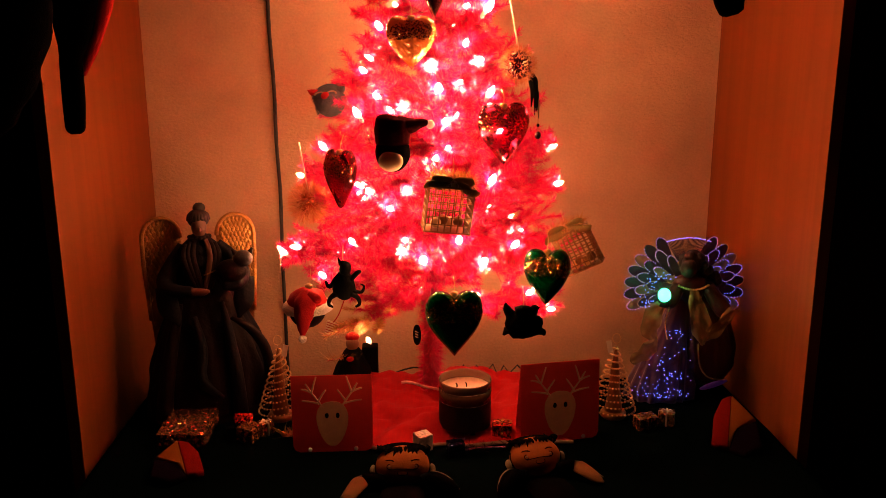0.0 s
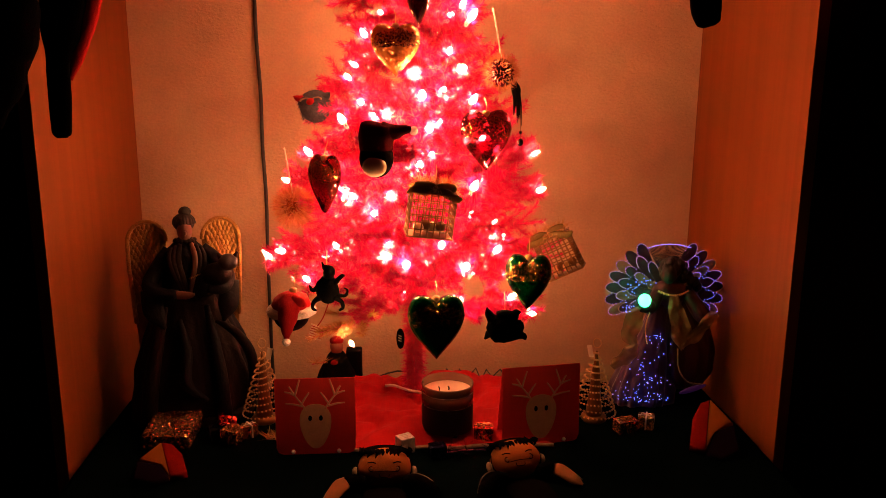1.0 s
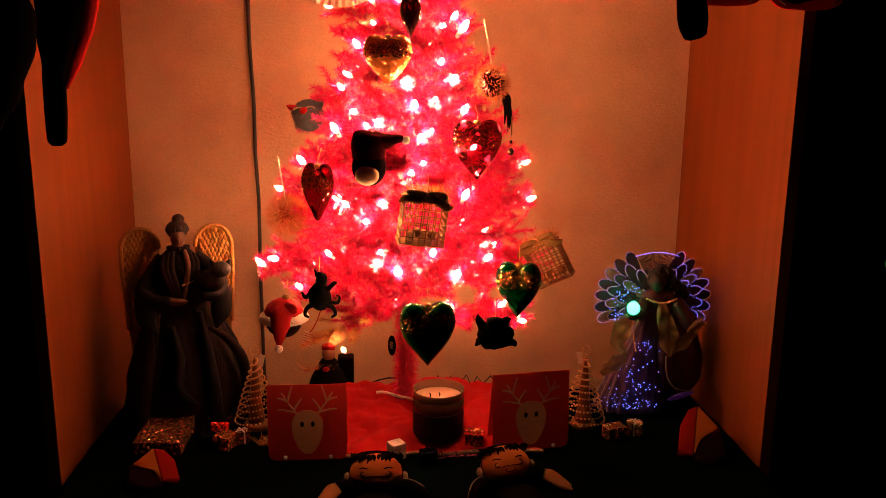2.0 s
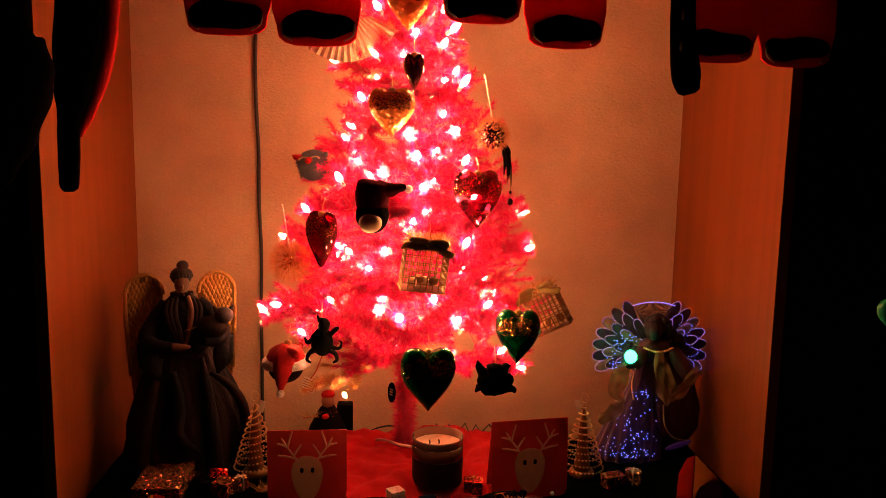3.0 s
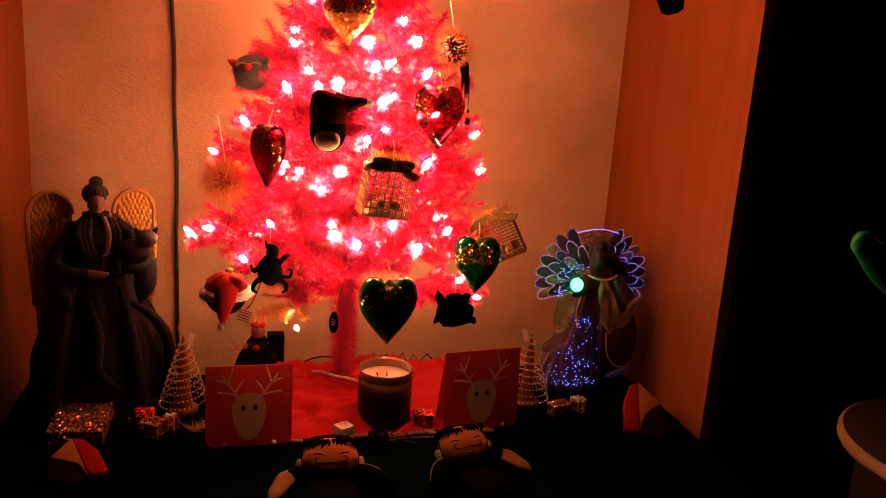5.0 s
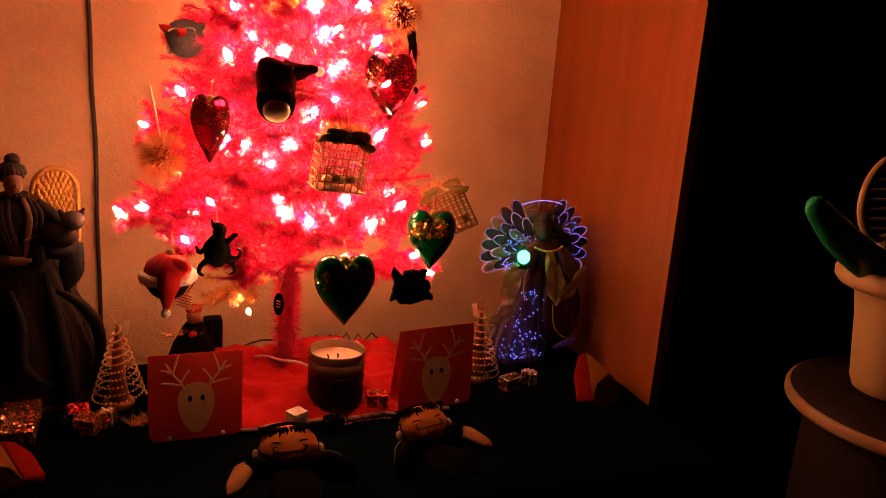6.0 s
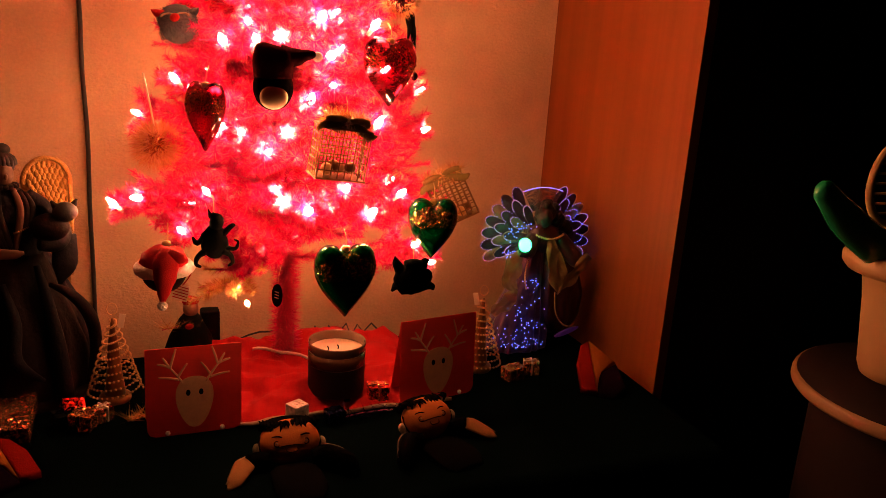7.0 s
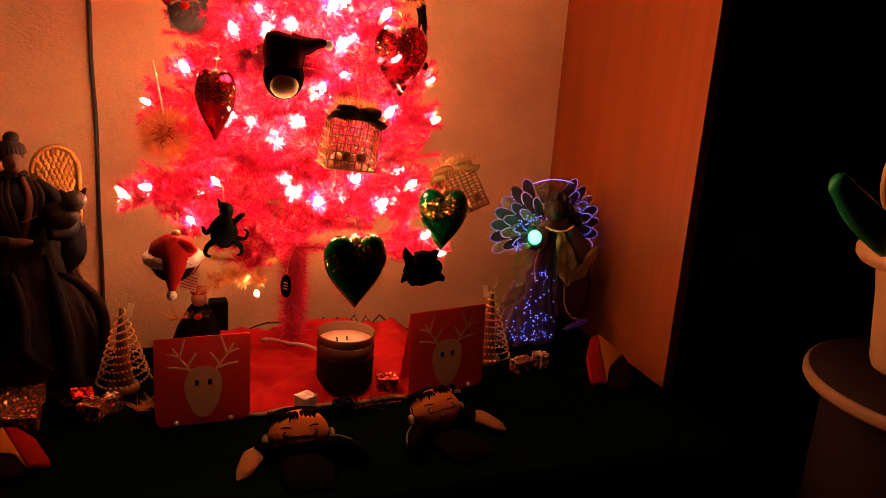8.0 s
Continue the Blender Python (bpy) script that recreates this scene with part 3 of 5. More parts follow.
def lamp_sprigs():
    """Short sprigs of the tree round each lamp."""
    tree = bpy.data.objects["christmas_tree"]
    rng = random.Random(31)
    kinds = [branch_mesh(400 + k, 0.075) for k in range(3)]
    for p in LAMP_SPOTS:
        if p.z < 0.99 or (p.z < 1.035 and p.xy.length < 0.175):
            continue
        out = Vector((p.x, p.y, rng.uniform(-0.05, 0.06))).normalized()
        start = p - out * 0.060 - Vector((0, 0, TABLE + 0.006))
        if in_gap(p + Vector((TX, TY, 0)) - out * 0.06, p + Vector((TX, TY, 0)), 0.028):
            continue
        m = Matrix.Translation(start) @ out.to_track_quat("Y", "Z").to_matrix().to_4x4() @ pose(0, 0, 0, 0, rng.uniform(-60, 60), 0)
        shared("branch", kinds[rng.randrange(3)], tree, m)
    long = [branch_mesh(500 + k, 0.25) for k in range(3)]
    for p in LAMP_SPOTS:
        if abs(p.x) > 0.17 and p.y < 0.05:
            way = Vector((p.x, p.y, 0.035))
            m = Matrix.Translation((0, 0, p.z - TABLE - 0.035)) @ way.to_track_quat("Y", "Z").to_matrix().to_4x4()
            shared("branch", long[rng.randrange(3)], tree, m @ Matrix.Diagonal((1, (way.length + 0.012) / 0.25, 1, 1)))


lamp_sprigs()


# ---- on the table, under the tree ----
def tree_skirt():
    """Crumpled red felt round the trunk, with a cream hem."""
    bm = bmesh.new()
    n = 60
    rows = []
    for j in range(n + 1):
        row = []
        for i in range(n + 1):
            u, v = -1 + 2 * i / n, -1 + 2 * j / n
            x, y = 0.215 * u, 0.155 * v
            edge = min(1, 4 * (1 - max(abs(u), abs(v))))
            z = 0.004 + edge * (0.020 + 0.026 * noise.noise((x * 11, y * 11, 4.0)) + 0.012 * noise.noise((x * 30, y * 24, 1.0)) + 0.005 * noise.noise((x * 70, y * 60, 3.0)))
            z += edge * 0.03 * max(0, v - 0.1)
            x += 0.012 * noise.noise((u * 3, v * 3, 8.0))
            row.append(bm.verts.new((x, y + 0.012 * noise.noise((u * 4, v * 3, 6.0)), max(0.003, z))))
        rows.append(row)
    for a, b in zip(rows, rows[1:]):
        for i in range(n):
            bm.faces.new((a[i], a[i + 1], b[i + 1], b[i]))
    hem = [v.co.copy() for v in rows[0]]
    t = thing("tree_skirt", pose(0.085, 1.535, TABLE), "crumpled red felt tree skirt with cream hem", "tree skirt")
    cloth = part("cloth", bm, M_RED_FELT, t)
    so = cloth.modifiers.new("thick", "SOLIDIFY")
    so.thickness, so.offset = 0.002, 1
    bm = bmesh.new()
    tube(bm, [(p.x, p.y - 0.003, p.z + 0.003) for p in hem], 0.0035, 8)
    part("hem", bm, M_CREAM_FELT, t, "cream felt hem")
    bm = bmesh.new()
    tube(bm, [(-0.10 + 0.01 * k, 0.05 - 0.0006 * k * k, 0.045 - 0.0006 * k + 0.002 * math.sin(k)) for k in range(15)], 0.003, 6)
    part("piping", bm, M_WHITE_FUR, t, "white piping")


tree_skirt()


def greeting_card(m, w, h, label):
    """A folded card with a reindeer's head printed on its front leaf."""
    t = thing("greeting_card", m, label, "card", "reindeer cards")
    bm = bmesh.new()
    r = 0.012
    outline = [(-w / 2, h), (-w / 2, r), (-w / 2 + 0.3 * r, 0.3 * r), (-w / 2 + r, 0), (w / 2 - r, 0), (w / 2 - 0.3 * r, 0.3 * r), (w / 2, r), (w / 2, h)]
    slab(bm, outline, -0.001, -0.0002)
    front = part("front_leaf", bm, M_RED_CARD, t, smooth=False)
    bm = bmesh.new()
    slab(bm, outline, 0.0, 0.0008)
    back = part("back_leaf", bm, M_RED_CARD, t, smooth=False)
    back.matrix_local = pose(0, 0.0002, h - 0.0005, 14, 0, 0) @ pose(0, 0, -h * 1.0)
    k = w / 0.14
    bm = bmesh.new()
    egg = []
    for i in range(32):
        a = 2 * math.pi * i / 32
        egg.append((0.029 * k * math.copysign(abs(math.cos(a)) ** 0.85, math.cos(a)) * (0.93 + 0.24 * math.sin(a)), 0.054 + 0.043 * math.sin(a)))
    slab(bm, egg, -0.0013, -0.0009)
    part("face_print", bm, M_CREAM, front, "cream glitter print", smooth=False)
    for s in (-1, 1):
        bm = bmesh.new()
        slab(bm, oval(0.0034, 0.0052, s * 0.0095 * k, 0.070, 14), -0.0017, -0.0012)
        part("eye_print", bm, M_BLACK, front, smooth=False)
        bm = bmesh.new()
        for a, b in (((0.017, 0.087), (0.036, 0.115)), ((0.036, 0.115), (0.053, 0.121)), ((0.036, 0.114), (0.045, 0.131)),
                     ((0.035, 0.113), (0.026, 0.144)), ((0.024, 0.097), (0.010, 0.119)), ((0.022, 0.093), (0.052, 0.099))):
            tube(bm, [(s * a[0] * k, -0.0011, a[1]), (s * (a[0] + b[0]) / 2 * k, -0.0012, (a[1] + b[1]) / 2 + 0.001), (s * b[0] * k, -0.0011, b[1])],
                 [0.0020, 0.0018, 0.0013], 6, flat=0.12)
        part("antler_print", bm, M_CREAM, front)
    for s in (-1, 1):
        bm = bmesh.new()
        ball(bm, (0.004, 0.003, 0.004), (s * (w / 2 - 0.03), -0.003, 0.006), u=10, v=6)
        part("foot_bead", bm, M_SOCKET, front)
    return t


greeting_card(pose(-0.137, 1.368, TABLE + 0.004, 0, 0, 1), 0.142, 0.146, "red card with a glittering reindeer, standing on the cloth")
greeting_card(pose(0.277, 1.390, TABLE + 0.004, -3, 0, 9), 0.150, 0.152, "red card with a plain reindeer, turned a little aside")


def jar_candle():
    t = thing("jar_candle", pose(0.105, 1.437, TABLE + 0.010), "unlit cream candle with wicks in a glass jar", "candle")
    bm = bmesh.new()
    lathe(bm, [(0.040, 0.0), (0.0465, 0.002), (0.0480, 0.006), (0.0478, 0.010), (0.040, 0.011), (0.002, 0.0112)], 40)
    part("jar_base", bm, M_GLASS, t, "thick clear glass base")
    bm = bmesh.new()
    lathe(bm, [(0.0472, 0.086), (0.0486, 0.086), (0.0494, 0.100), (0.0490, 0.102), (0.0480, 0.1015), (0.0474, 0.098), (0.0472, 0.086)], 48, cap=False)
    part("jar_rim", bm, M_RIM_GLASS, t, "clear glass rim")
    # brown ring on the clear jar: shade on the wax put into its colour
    bm = bmesh.new()
    lathe(bm, [(0.0486, 0.0636), (0.0489, 0.0636), (0.0492, 0.0856), (0.0486, 0.0856), (0.0486, 0.0636)], 48, cap=False)
    part("jar_wall", bm, M_JAR_SHADE, t, "jar wall, brown for the wax side in shade")
    bm = bmesh.new()
    lathe(bm, [(0.044, 0.0115), (0.0476, 0.0125), (0.0484, 0.084), (0.0470, 0.0855), (0.030, 0.0845), (0.004, 0.0840)], 48)
    part("wax", bm, M_WAX, t)
    bm = bmesh.new()
    lathe(bm, [(0.0481, 0.012), (0.0483, 0.014), (0.0490, 0.062), (0.0489, 0.063)], 48, cap=False)
    wrap = part("label_wrap", bm, M_LABEL, t, "dark printed wrap")
    so = wrap.modifiers.new("thick", "SOLIDIFY")
    so.thickness = 0.0006
    for x, y in ((0.002, 0.002), (-0.016, 0.0)):
        bm = bmesh.new()
        tube(bm, [(x, y, 0.082), (x + 0.001, y, 0.088), (x - 0.001, y, 0.092)], 0.0012, 6)
        part("wick", bm, M_BLACK, t)


jar_candle()


def gift(m, size, foil, ribbon, label, group="small gifts"):
    t = thing("gift_box", m, label, "gift", group)
    bm = bmesh.new()
    box(bm, size, (0, 0, size[2] / 2), min(size) * 0.06)
    part("wrapped_box", bm, foil, t, smooth=False)
    if ribbon:
        bm = bmesh.new()
        box(bm, (size[0] + 0.001, size[1] * 0.10, size[2] + 0.001), (0, 0, size[2] / 2))
        part("ribbon", bm, ribbon, t, smooth=False)
        bm = bmesh.new()
        box(bm, (size[0] * 0.10, size[1] + 0.002, size[2] + 0.0022), (0, 0, size[2] / 2))
        part("ribbon", bm, ribbon, t, smooth=False)
        bm = bmesh.new()
        for s in (-1, 1):
            q = size[0] * 0.22
            tube(bm, [(0, 0, size[2] + 0.001), (s * q, 0.2 * q, size[2] + 0.6 * q), (s * 1.5 * q, 0, size[2] + 0.3 * q), (s * 0.8 * q, -0.2 * q, size[2] + 0.1 * q), (0, 0, size[2] + 0.001)],
                 q * 0.18, 6)
        part("bow", bm, ribbon, t)
    return t


gift(pose(-0.414, 1.452, TABLE + 0.006, 6, 0, -3), (0.088, 0.104, 0.028), M_HOLO_FOIL, None, "flat gift box in crinkled gold foil")
gift(pose(-0.325, 1.440, TABLE + 0.003, 0, 0, 20), (0.035, 0.030, 0.024), M_BLACK, M_BLUE_FOIL, "tiny black gift with dark ribbon")
gift(pose(-0.298, 1.430, TABLE + 0.003, 0, 0, -25), (0.036, 0.034, 0.026), M_COPPER_FOIL, M_GOLD_FOIL, "small copper foil gift with gold ribbon")
gift(pose(-0.318, 1.462, TABLE + 0.012, 38, 10, 18), (0.034, 0.034, 0.022), M_RED_FOIL, None, "small red foil gift leaning on another")
gift(pose(-0.270, 1.446, TABLE + 0.003, 0, 0, 35), (0.024, 0.024, 0.026), M_GOLD_FOIL, M_SILVER_FOIL, "small gold foil gift with silver ribbon")
gift(pose(0.024, 1.372, TABLE + 0.003, 0, 0, 28), (0.028, 0.026, 0.030), M_SILVER_FOIL, None, "small silver foil gift cube")
gift(pose(0.082, 1.352, TABLE + 0.003, 0, 0, 12), (0.030, 0.024, 0.022), M_BLUE_FOIL, M_BLUE_FOIL, "small dark blue foil gift with bow")
gift(pose(0.172, 1.405, TABLE + 0.008, 0, 0, -8), (0.036, 0.030, 0.028), M_RED_FOIL, M_COPPER_FOIL, "small red gift with copper ribbon")
gift(pose(0.452, 1.440, TABLE + 0.003, 0, 0, 15), (0.042, 0.028, 0.024), M_COPPER_FOIL, M_GOLD_FOIL, "small copper foil gift with gold bow")
gift(pose(0.496, 1.452, TABLE + 0.003, 0, 0, -20), (0.030, 0.028, 0.026), M_GOLD_FOIL, M_SILVER_FOIL, "small gold foil gift with silver bow")


def tinsel_sprig(m, seed, length, material, label):
    """A low sprig of fine tinsel strands."""
    rng = random.Random(seed)

    def root(r):
        a = r.uniform(0, 2 * math.pi)
        return Vector((r.uniform(-length / 2, length / 2), r.uniform(-0.006, 0.006), 0.008)), Vector((0.7 * math.cos(a), math.sin(a), r.uniform(0.0, 0.8)))

    t = thing("tinsel_sprig", m, label, "tinsel")
    shared("tinsel_fuzz", strands("tinsel_fuzz", 90, root, 0.034, 0.0007, material, rng), t, Matrix())
    bm = bmesh.new()
    tube(bm, [(-length / 2, 0, 0.006), (0, 0.004, 0.008), (length / 2, 0, 0.006)], 0.0015, 6)
    part("stem", bm, M_STEM, t)


tinsel_sprig(pose(0.13, 1.352, TABLE + 0.003, 0, 0, 8), 3, 0.11, M_BLUE_FOIL, "thin dark tinsel sprig lying on the cloth")
tinsel_sprig(pose(-0.215, 1.425, TABLE + 0.003, 0, 0, 10), 4, 0.04, M_GOLD_NEEDLE, "short gold tinsel sprig behind the card")
tinsel_sprig(pose(-0.135, 1.640, TABLE + 0.070, 0, 0, 10), 6, 0.07, M_GOLD_NEEDLE, "gold tinsel tuft on the dark figurine")


def beaded_tree(m, height, label):
    """A cone of beaded gold wire in open turns."""
    t = thing("beaded_wire_tree", m, label, "ornament", "beaded wire trees")
    bm = bmesh.new()
    lathe(bm, [(0.022, 0.0), (0.025, 0.003), (0.025, 0.010), (0.020, 0.013)], 28)
    part("base", bm, M_BRASS_DARK, t)
    turns, n = 10.5, 330
    pts = []
    for i in range(n):
        q = i / (n - 1)
        r = 0.041 * (1 - q) ** 0.9 + 0.003
        a = 2 * math.pi * turns * q
        pts.append(Vector((r * math.cos(a), r * math.sin(a), 0.016 + (height - 0.03) * q + 0.003 * math.sin(a + 1))))
    bm = bmesh.new()
    tube(bm, pts, 0.0007, 5)
    part("wire", bm, M_BRASS_DARK, t)
    bm = bmesh.new()
    for p in pts:
        bmesh.ops.create_icosphere(bm, subdivisions=1, radius=0.0022, matrix=Matrix.Translation(p))
    tagged(part("bead_strand", bm, M_GOLD, t), kind="stuff")
    bm = bmesh.new()
    tube(bm, [(0, 0, 0.012), (0, 0, height * 0.5), (0, 0, height - 0.012)], [0.017, 0.010, 0.002], 16)
    part("core", bm, M_BRASS_DARK, t)
    bm = bmesh.new()
    tube(bm, [(0.008 * math.sin(a), 0, height - 0.006 + 0.010 * (1 - math.cos(a))) for a in np.linspace(0, 2 * math.pi, 16)], 0.0009, 5)
    part("loop", bm, M_GOLD, t)
    bm = bmesh.new()
    box(bm, (0.010, 0.001, 0.024), (0.014, -0.004, height - 0.016), 0.0003, pose(0, 0, 0, 0, 12, 0))
    part("tag", bm, M_PAPER, t, "white paper tag", smooth=False)
    return t


beaded_tree(pose(-0.252, 1.515, TABLE + 0.003), 0.158, "gold beaded wire tree, cone shaped, beside a card")
beaded_tree(pose(0.402, 1.492, TABLE + 0.003, 0, 0, 150), 0.158, "gold beaded wire tree half hidden behind a card")


# ---- figurines ----
def drape(bm, profile, at=(0, 0, 0), mat=0, seg=96, folds=9, depth=0.10, squash=0.75, phase=0.0, seed=0.0):
    """A gathered skirt round z: (radius, height) rows smoothed, with uneven folds that deepen downwards."""
    hs = np.linspace(profile[0][1], profile[-1][1], 26)
    zs, rs = [p[1] for p in profile], [p[0] for p in profile]
    rings = []
    for z in hs:
        r = float(np.interp(z, zs, rs))
        k = depth * (0.25 + 0.75 * (zs[-1] - z) / (zs[-1] - zs[0]))
        ring = []
        for i in range(seg):
            a = 2 * math.pi * i / seg
            w = noise.noise((math.cos(a) * 1.6 + seed, math.sin(a) * 1.6, z * 5))
            f = abs(math.sin(folds * 0.5 * a + phase + 2.2 * w + z * 3)) - 0.6
            q = r * (1 + k * f + 0.35 * k * noise.noise((math.cos(a) * 5, math.sin(a) * 5 + seed, z * 16)))
            ring.append(bm.verts.new((at[0] + q * math.cos(a), at[1] + squash * q * math.sin(a), at[2] + z)))
        rings.append(ring)
    for a, b in zip(rings, rings[1:]):
        for i in range(seg):
            bm.faces.new((a[i], a[(i + 1) % seg], b[(i + 1) % seg], b[i])).material_index = mat
    bm.faces.new(rings[0][::-1]).material_index = mat
    bm.faces.new(rings[-1]).material_index = mat


def statue_angel():
    """A resin angel in a wide robe with gilded wings; one mesh."""
    bm = bmesh.new()
    lathe(bm, [(0.120, -0.012), (0.124, -0.006), (0.120, 0.006)], 40, mat=1, squash=0.74)
    # under-robe, over-robe open at the front, bodice
    drape(bm, [(0.116, 0.0), (0.117, 0.03), (0.108, 0.09), (0.090, 0.15), (0.070, 0.20), (0.050, 0.25)], mat=1, folds=17, depth=0.10, squash=0.72)
    drape(bm, [(0.122, 0.015), (0.116, 0.08), (0.098, 0.15), (0.074, 0.21), (0.050, 0.262)], at=(0.006, 0.022, 0), mat=0, folds=13, depth=0.13, squash=0.66, phase=1.0, seed=4.0)
    drape(bm, [(0.048, 0.25), (0.046, 0.285), (0.048, 0.315), (0.042, 0.345), (0.024, 0.362), (0.013, 0.374)], mat=0, folds=8, depth=0.10, squash=0.66, seed=2.0)
    # pleated shawl from the neck to the waist
    for s in (-1, 1):
        for k in range(3):
            tube(bm, [(s * (0.010 + 0.008 * k), -0.020, 0.366 - 0.004 * k), (s * (0.016 + 0.008 * k), -0.036, 0.335), (s * (0.010 + 0.006 * k), -0.044, 0.300), (s * (0.003 + 0.004 * k), -0.045, 0.268)],
                 [0.004, 0.006, 0.006, 0.004], 8, mat=2 if k == 0 and s > 0 else 1, flat=0.6)
    for k in range(9):
        a = math.pi * (1 + k / 8)
        ball(bm, (0.006, 0.006, 0.005), (0.017 * math.cos(a), -0.004 + 0.017 * math.sin(a), 0.369), mat=1, u=8, v=6)
    # head: face, nose, hair drawn back into a bun
    ball(bm, (0.0145, 0.017, 0.021), (0.0, -0.012, 0.390), mat=2)
    ball(bm, (0.003, 0.004, 0.005), (0.0, -0.030, 0.388), mat=2, u=8, v=6)
    ball(bm, (0.021, 0.022, 0.020), (0.0, 0.002, 0.405), mat=3, u=24, v=14)
    for k in range(9):
        a = radians(200 + 17.5 * k)
        tube(bm, [(0.020 * math.cos(a), 0.001 + 0.021 * math.sin(a), 0.403), (0.016 * math.cos(a), 0.017 * math.sin(a), 0.414), (0.004 * math.cos(a), 0.004 * math.sin(a), 0.424)], [0.004, 0.005, 0.003], 6, mat=3)
    ball(bm, (0.012, 0.012, 0.011), (0.003, 0.002, 0.427), mat=3, u=16, v=10)
    # sleeves: one arm across the waist with an open palm, the other round an animal
    tube(bm, [(-0.030, -0.004, 0.352), (-0.052, -0.010, 0.318), (-0.070, -0.022, 0.284), (-0.056, -0.050, 0.272), (-0.022, -0.062, 0.270)], [0.012, 0.015, 0.016, 0.014, 0.010], 16, mat=0)
    tube(bm, [(-0.070, -0.030, 0.275), (-0.066, -0.046, 0.235), (-0.048, -0.060, 0.200)], [0.018, 0.020, 0.003], 12, mat=0, flat=0.5)
    tube(bm, [(-0.024, -0.066, 0.271), (-0.006, -0.072, 0.270), (0.008, -0.076, 0.272)], [0.009, 0.008, 0.003], 10, mat=2, flat=0.6)
    tube(bm, [(0.030, -0.004, 0.352), (0.054, -0.012, 0.326), (0.074, -0.026, 0.292), (0.062, -0.052, 0.276), (0.034, -0.062, 0.278)], [0.012, 0.015, 0.016, 0.014, 0.010], 16, mat=0)
    tube(bm, [(0.078, -0.034, 0.285), (0.072, -0.050, 0.240), (0.060, -0.060, 0.205)], [0.018, 0.020, 0.003], 12, mat=0, flat=0.5)
    ball(bm, (0.030, 0.024, 0.024), (0.052, -0.052, 0.304), mat=1, u=18, v=12)
    ball(bm, (0.019, 0.019, 0.017), (0.074, -0.060, 0.330), mat=5, u=18, v=12)
    for s in (-1, 1):
        tube(bm, [(0.074 + s * 0.013, -0.058, 0.340), (0.074 + s * 0.019, -0.058, 0.350)], [0.006, 0.002], 8, mat=1)
    # gold chain at the waist
    for k in range(10):
        ball(bm, (0.0018, 0.0018, 0.0018), (0.002 + 0.003 * k, -0.048 - 0.002 * math.sin(k * 0.34), 0.298 + 0.0012 * k), mat=4, u=6, v=4)
    # long folds over the knees, and the hem of the mantle
    tube(bm, [(0.046, -0.052, 0.205), (0.080, -0.058, 0.180), (0.108, -0.050, 0.130), (0.114, -0.046, 0.070), (0.098, -0.058, 0.010)], [0.004, 0.009, 0.011, 0.010, 0.007], 12, mat=1)
    tube(bm, [(-0.022, -0.054, 0.215), (-0.012, -0.074, 0.150), (-0.018, -0.088, 0.090), (0.020, -0.094, 0.050)], [0.005, 0.010, 0.012, 0.004], 12, mat=0)
    tube(bm, [(0.030, -0.050, 0.240), (0.040, -0.066, 0.170), (0.048, -0.080, 0.090), (0.052, -0.088, 0.010)], [0.005, 0.010, 0.013, 0.014], 12, mat=0)
    tube(bm, [(-0.046, -0.040, 0.240), (-0.066, -0.058, 0.160), (-0.082, -0.066, 0.080), (-0.090, -0.070, 0.010)], [0.006, 0.012, 0.015, 0.016], 12, mat=1)
    # wings: a rounded top, a raised rim and rows of overlapping feathers
    for s in (-1, 1):
        outline = []
        for i in range(17):
            a = math.pi * i / 16
            outline.append((0.070 + 0.036 * math.cos(math.pi - a), 0.362 + 0.044 * math.sin(a)))
        outline += [(0.106, 0.31), (0.103, 0.25), (0.100, 0.19), (0.096, 0.12), (0.074, 0.14), (0.036, 0.26)]
        pts = [(s * x, z) for x, z in outline]
        slab(bm, pts if s > 0 else pts[::-1], 0.030, 0.044, mat=4)
        tube(bm, [(s * x, 0.028, z) for x, z in outline[:20]], 0.0042, 8, mat=4)
        for row in range(15):
            for k in range(8):
                x = 0.044 + 0.0076 * k + (0.0038 if row % 2 else 0.0)
                if x < 0.101:
                    ball(bm, (0.0042, 0.0014, 0.0078), (s * x, 0.0298, 0.394 - 0.0105 * row - 0.0009 * (k - 3.5) ** 2), mat=4, u=6, v=5)
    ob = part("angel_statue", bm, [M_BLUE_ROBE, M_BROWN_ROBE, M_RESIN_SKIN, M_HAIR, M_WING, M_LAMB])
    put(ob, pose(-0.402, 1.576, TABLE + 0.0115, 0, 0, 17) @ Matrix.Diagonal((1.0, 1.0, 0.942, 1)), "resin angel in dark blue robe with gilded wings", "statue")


statue_angel()


